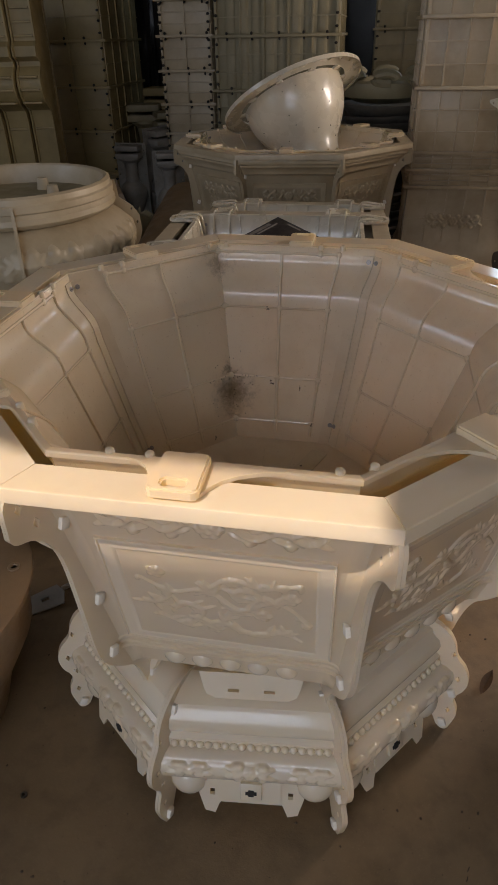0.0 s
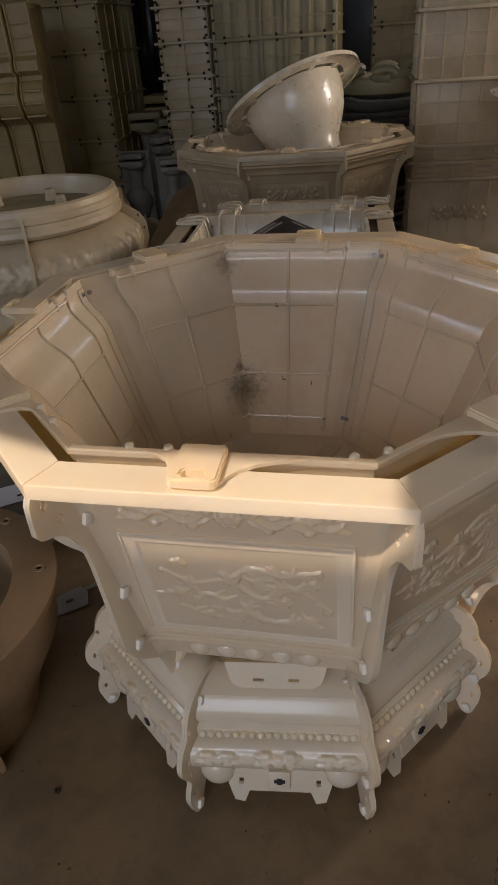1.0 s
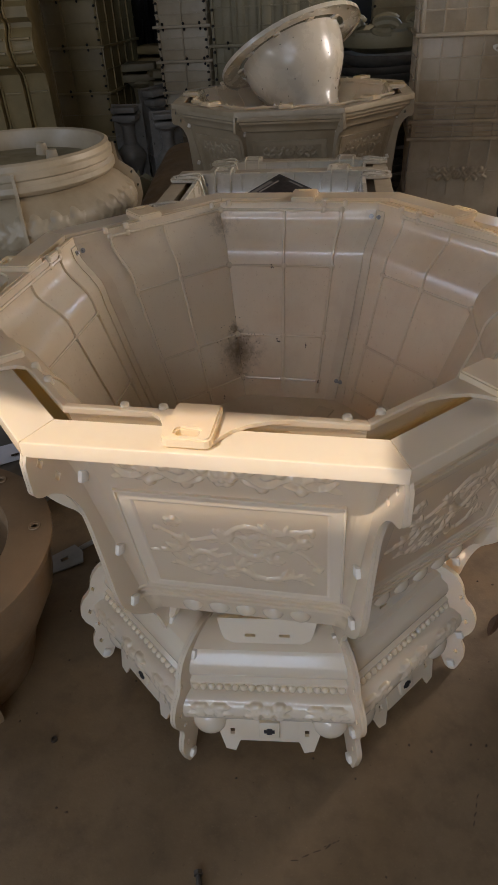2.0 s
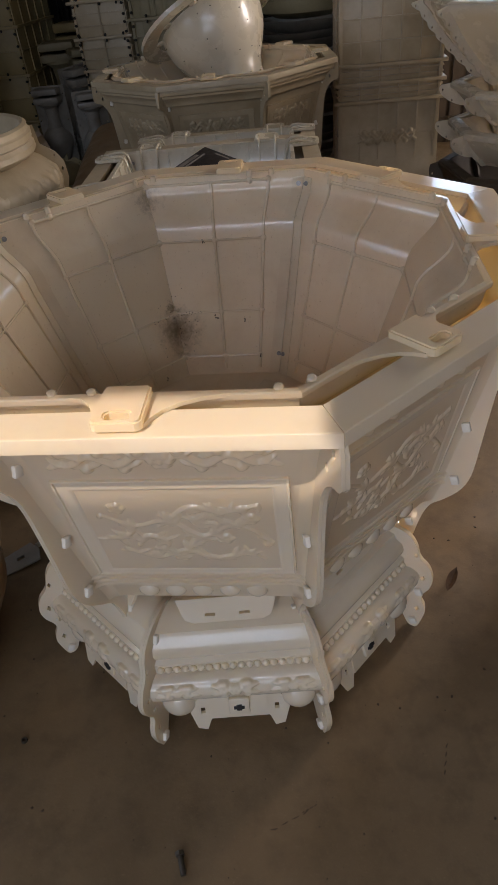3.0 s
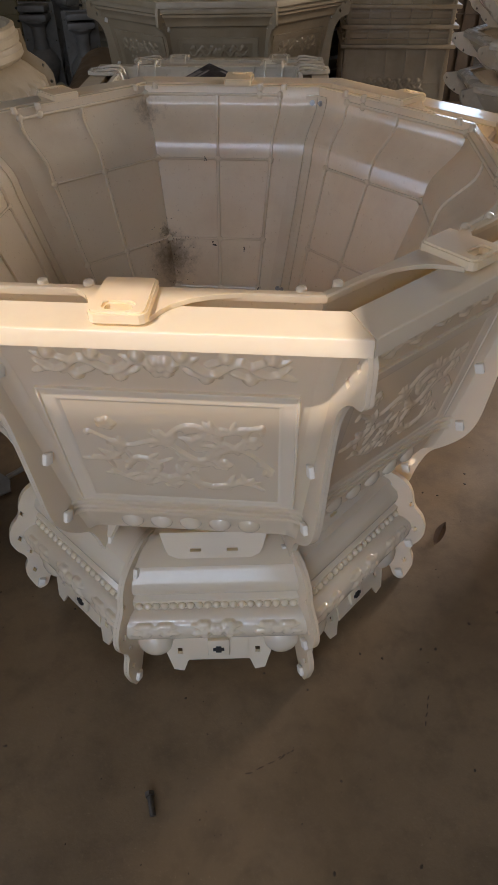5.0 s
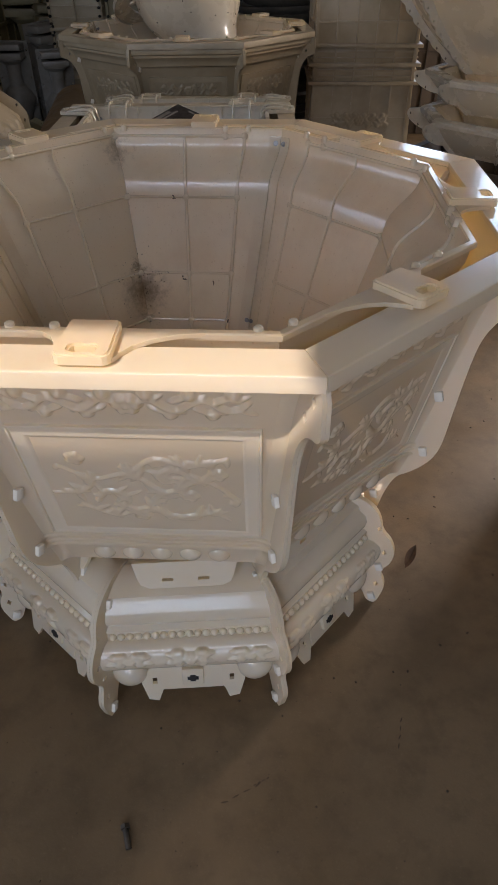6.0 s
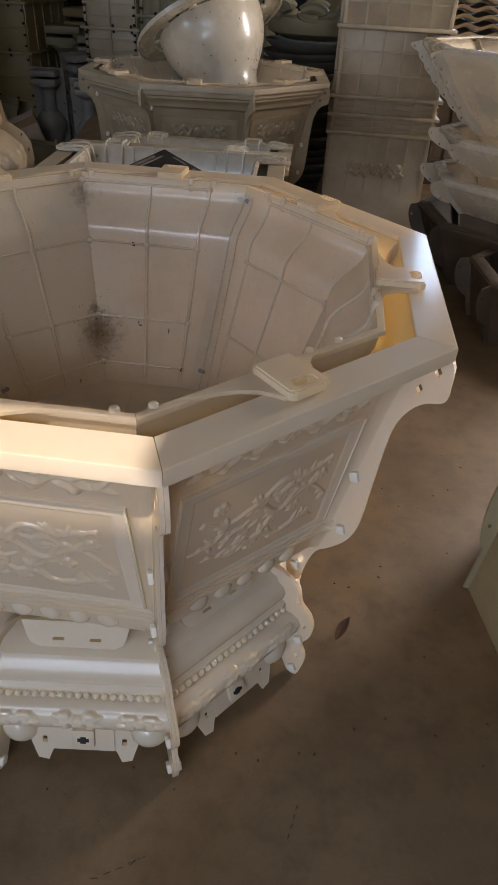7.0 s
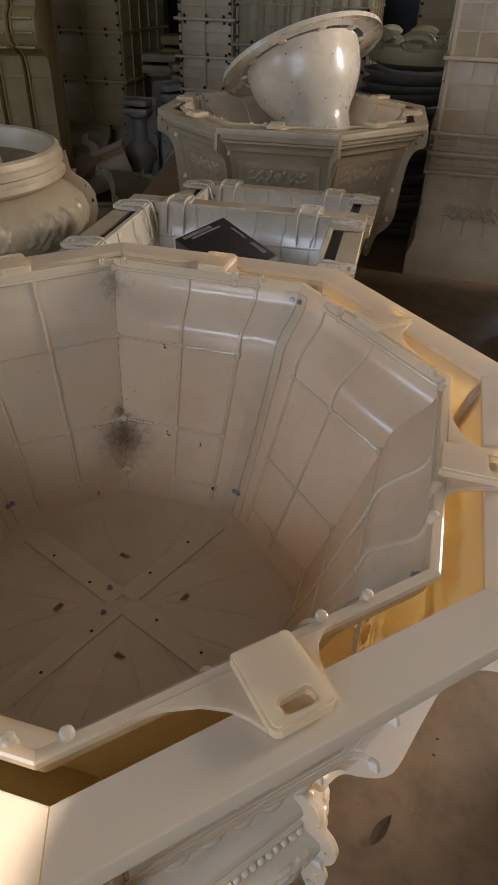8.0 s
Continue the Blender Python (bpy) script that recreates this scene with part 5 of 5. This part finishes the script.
flared_tray("flared ivory planter mould with scalloped fins on top of the stack", pose(1.50, 2.72, 0, 0, 0, 4.5), 0.30, 0.765, 0.630, 1.145, IVORY_PALE, 0.062)
flared_tray("shallow ivory tray mould with lobed fins in the stack", pose(1.50, 2.70, 0, 0, 0, 8), 0.30, 0.575, 0.46, 0.745, IVORY_PALE, 0.07, False)
flared_tray("shallow ivory tray mould with lobed fins, lower in the stack", pose(1.48, 2.66, 0, 0, 0, 2), 0.30, 0.375, 0.45, 0.555, IVORY_PALE, 0.08, False)
flared_tray("dim brown tray mould at the foot of the stack", pose(1.50, 2.62, 0, 0, 0, 10), 0.34, 0.0, 0.50, 0.355, BROWN_DIM, 0.06, False)
flared_tray("grey-brown flared mould standing on the floor beside the planter", pose(1.47, 0.02, 0, 0, 0, 12), 0.48, 0.0, 0.45, 0.50, IVORY_OLD_DIM, 0.035, False)
flared_tray("dim brown flared mould on the floor between the stacks", pose(1.62, 1.92, 0, 0, 0, 7), 0.36, 0.0, 0.42, 0.30, BROWN_DIM, 0.06, False)


# ---- tan bowl mould on the floor ----
def tan_bowl():
    th = thing("tan_bowl_mould", "dusty tan bowl mould with wide flat flange on the floor", "bowl mould", pose(-0.835, -0.425, 0))
    bm = bm_new()
    out = [(0.345, 0.415), (0.338, 0.405), (0.325, 0.40), (0.322, 0.33), (0.315, 0.27), (0.295, 0.23), (0.24, 0.12), (0.205, 0.0)]
    lathe(bm, out + [(0.195, 0.0), (0.225, 0.12), (0.26, 0.20), (0.25, 0.30), (0.235, 0.39), (0.245, 0.418)], 64, closed=True)
    part("bowl", bm, CLAY, th)
    bm = bm_new()
    lathe(bm, [(0.240, 0.418), (0.243, 0.424), (0.340, 0.424), (0.3455, 0.420), (0.3455, 0.408), (0.335, 0.406), (0.240, 0.412)], 72, closed=True)
    fl = part("flange", bm, CLAY, th, "flat tan flange ring")
    for i in range(8):
        bm = bm_new()
        a = radians(-20 + 45 * i)
        lathe(bm, [(0.0, 0.424), (0.006, 0.424), (0.0075, 0.427), (0.0145, 0.427), (0.0155, 0.4245), (0.0, 0.4235)], 20)
        part("bolt_boss", bm, CLAY, fl, "small ring boss", pose(0.305 * math.cos(a), 0.305 * math.sin(a), 0))
    bm = bm_new()
    plate(bm, [(0.20, 0.0), (0.25, 0.0), (0.262, 0.03), (0.262, 0.08), (0.30, 0.20), (0.335, 0.25), (0.335, 0.30), (0.318, 0.32), (0.24, 0.15)], [diamond(0.30, 0.235, 0.006, 0.008), diamond(0.25, 0.04, 0.006, 0.008)], 0.012, radial(-33))
    part("seam_fin", bm, CLAY, th)


tan_bowl()


def low_pile():
    th = thing("mould_half", "dim grey half mould lying beside the planter with a paper slip", "mould", pose(-1.12, 0.34, 0, 0, 0, 20))
    bm = bm_new()
    lathe(bm, [(0.0, 0.0), (0.26, 0.0), (0.28, 0.03), (0.26, 0.10), (0.22, 0.16), (0.20, 0.17), (0.0, 0.175)], 28)
    part("body", bm, DARKMAT, th)
    bm = bm_new()
    plate(bm, [(-0.08, -0.05), (0.08, -0.05), (0.085, 0.05), (-0.075, 0.055)], [], 0.0012, pose(0.09, -0.10, 0.178, 4, 3, 20))
    pp = part("paper_slip", bm, PAPER, th, "white paper slip with a faint mark")
    bm = bm_new()
    box(bm, -0.015, 0.012, -0.006, 0.004, 0.0016, 0.0022, pose(0.12, -0.11, 0.178, 4, 3, 20))
    part("mark", bm, GRIME, pp)


low_pile()


def clip():
    th = thing("bracket", "small pale grey plastic bracket lying on the floor", "bracket", pose(-0.69, -0.03, 0.0, 0, 0, 35))
    bm = bm_new()
    plate(bm, [(-0.06, -0.03), (0.05, -0.035), (0.06, 0.0), (0.045, 0.035), (-0.05, 0.03)], [rect_hole(0.0, 0.0, 0.012, 0.006)], 0.008, pose(0, 0, 0.012, 14, -8, 0))
    part("plate", bm, GREYBLUE, th)
    bm = bm_new()
    tube(bm, [(0.055, 0.03, 0.012), (0.12, 0.05, 0.010)], 0.008, 8)
    part("stem", bm, GREYBLUE, th)


clip()


# ---- on the floor ----
def leaf():
    bm = bm_new()
    n, rows = 10, []
    for i in range(n + 1):
        t = i / n
        w = 0.020 * math.sin(math.pi * t ** 0.8) + 0.0006
        rows.append([bm.verts.new((-0.045 + 0.09 * t, u * w, 0.004 + 0.010 * abs(u) * math.sin(math.pi * t) + 0.014 * t * t)) for u in (-1, -0.5, 0, 0.5, 1)])
    for a, b in zip(rows, rows[1:]):
        for k in range(4):
            bm.faces.new((a[k], b[k], b[k + 1], a[k + 1]))
    e = bmesh.ops.extrude_face_region(bm, geom=bm.faces[:])
    bmesh.ops.translate(bm, verts=[g for g in e["geom"] if isinstance(g, bmesh.types.BMVert)], vec=(0, 0, 0.0008))
    ob = part("dry_leaf", bm, LEAF)
    ob.matrix_world = pose(0.596, -0.105, 0.0, 0, 0, 62) @ Matrix.Diagonal((0.85, 0.62, 1.3, 1))
    tagged(ob, "curled dry brown leaf lying on the concrete", "leaf")


leaf()


def floor_bolt(name, label, m, s=1.0):
    bm = bm_new()
    bmesh.ops.create_cone(bm, cap_ends=True, segments=6, radius1=0.0085 * s, radius2=0.0085 * s, depth=0.007 * s, matrix=pose(0, 0, 0.0085 * s, 90, 0, 0))
    tube(bm, [(0, 0.003 * s, 0.0085 * s), (0, 0.034 * s, 0.0052 * s)], 0.005 * s, 10)
    ob = part(name, bm, DIRTY_STEEL)
    ob.matrix_world = m
    tagged(ob, label, "bolt")


floor_bolt("steel_bolt", "short dirty steel bolt lying on the concrete", pose(-0.062, -0.815, 0, 0, 0, 200), 1.15)
bm = bm_new()
lathe(bm, [(0.004, 0.0), (0.008, 0.0), (0.008, 0.006), (0.004, 0.006)], 6, closed=True)
nut = part("steel_nut", bm, DIRTY_STEEL)
nut.matrix_world = pose(-0.478, -0.59, 0.0005)
tagged(nut, "small steel nut lying on the concrete", "nut")


def scatter():
    rnd = random.Random(77)
    bm = bm_new()
    for i in range(800):
        x, y = rnd.uniform(-0.9, 1.2), rnd.uniform(-1.15, 0.9)
        s = rnd.choice((0.0006, 0.0008, 0.001, 0.0012, 0.0016, 0.003))
        ball(bm, (x, y, s * 0.5), s, (rnd.uniform(0.8, 1.8), 1, 0.6), Euler((0, 0, rnd.uniform(0, 3))), 5, 4)
    tagged(part("floor_grit", bm, GRIME), "scattered dark grit and crumbs on the concrete", "grit", kind="stuff")
    bm = bm_new()
    for x, y, a, L in ((0.16, -0.74, 0.5, 0.05), (0.20, -0.715, 0.5, 0.02), (0.50, -0.60, 1.35, 0.04)):
        for k in range(4):
            d = L * (k - 1.5) / 2
            ball(bm, (x + d * math.cos(a), y + d * math.sin(a), 0.0006), 1, (L * 0.18, 0.0013, 0.0008), Euler((0, 0, a + rnd.uniform(-0.3, 0.3))), 6, 4)
    tagged(part("floor_scuffs", bm, GRIME), "short dark scuffs on the concrete", "scuffs", kind="stuff")
    # crumbs along the ribs inside the planter
    bm = bm_new()
    for x, y, z, s in ((-0.07, 0.415, 0.815, 0.006), (0.07, 0.33, 0.50, 0.007), (-0.2, 0.26, 0.47, 0.006), (-0.05, 0.36, 0.61, 0.007), (0.03, 0.355, 0.60, 0.006), (0.34, -0.02, 0.475, 0.010), (0.345, 0.0, 0.48, 0.008)):
        for k in range(4):
            ball(bm, (x + rnd.uniform(-1, 1) * s * 0.7, y + rnd.uniform(-1, 1) * s * 0.5, z + rnd.uniform(-1, 1) * s), s * 0.35, (1.4, 0.6, 0.8), Euler((rnd.random(), rnd.random(), rnd.random() * 3)), 5, 4)
    for i in range(80):
        # round the dirt patch at the joint of two inner faces
        z, d = rnd.gauss(0.585, 0.045), rnd.gauss(0, 0.032)
        if i % 3 == 0:
            z = 0.618 + rnd.uniform(-0.004, 0.003)
            d *= 1.8
        p = 0.350 + (z - 0.495) * 0.375 - 0.003
        x, y = -p * TAN - 0.012, p - 0.014
        x, y = (x + d, y) if d > 0 else (x + d * 0.707, y + d * 0.707)
        ball(bm, (x, y, z), rnd.uniform(0.0005, 0.0015), (1.6, 0.7, 1.0), Euler((0, rnd.random() * 3, rnd.random() * 3)), 5, 4)
    tagged(part("dirt_crumbs", bm, GRIME), "dark dirt crumbs caught inside the planter", "dirt", kind="stuff")


scatter()
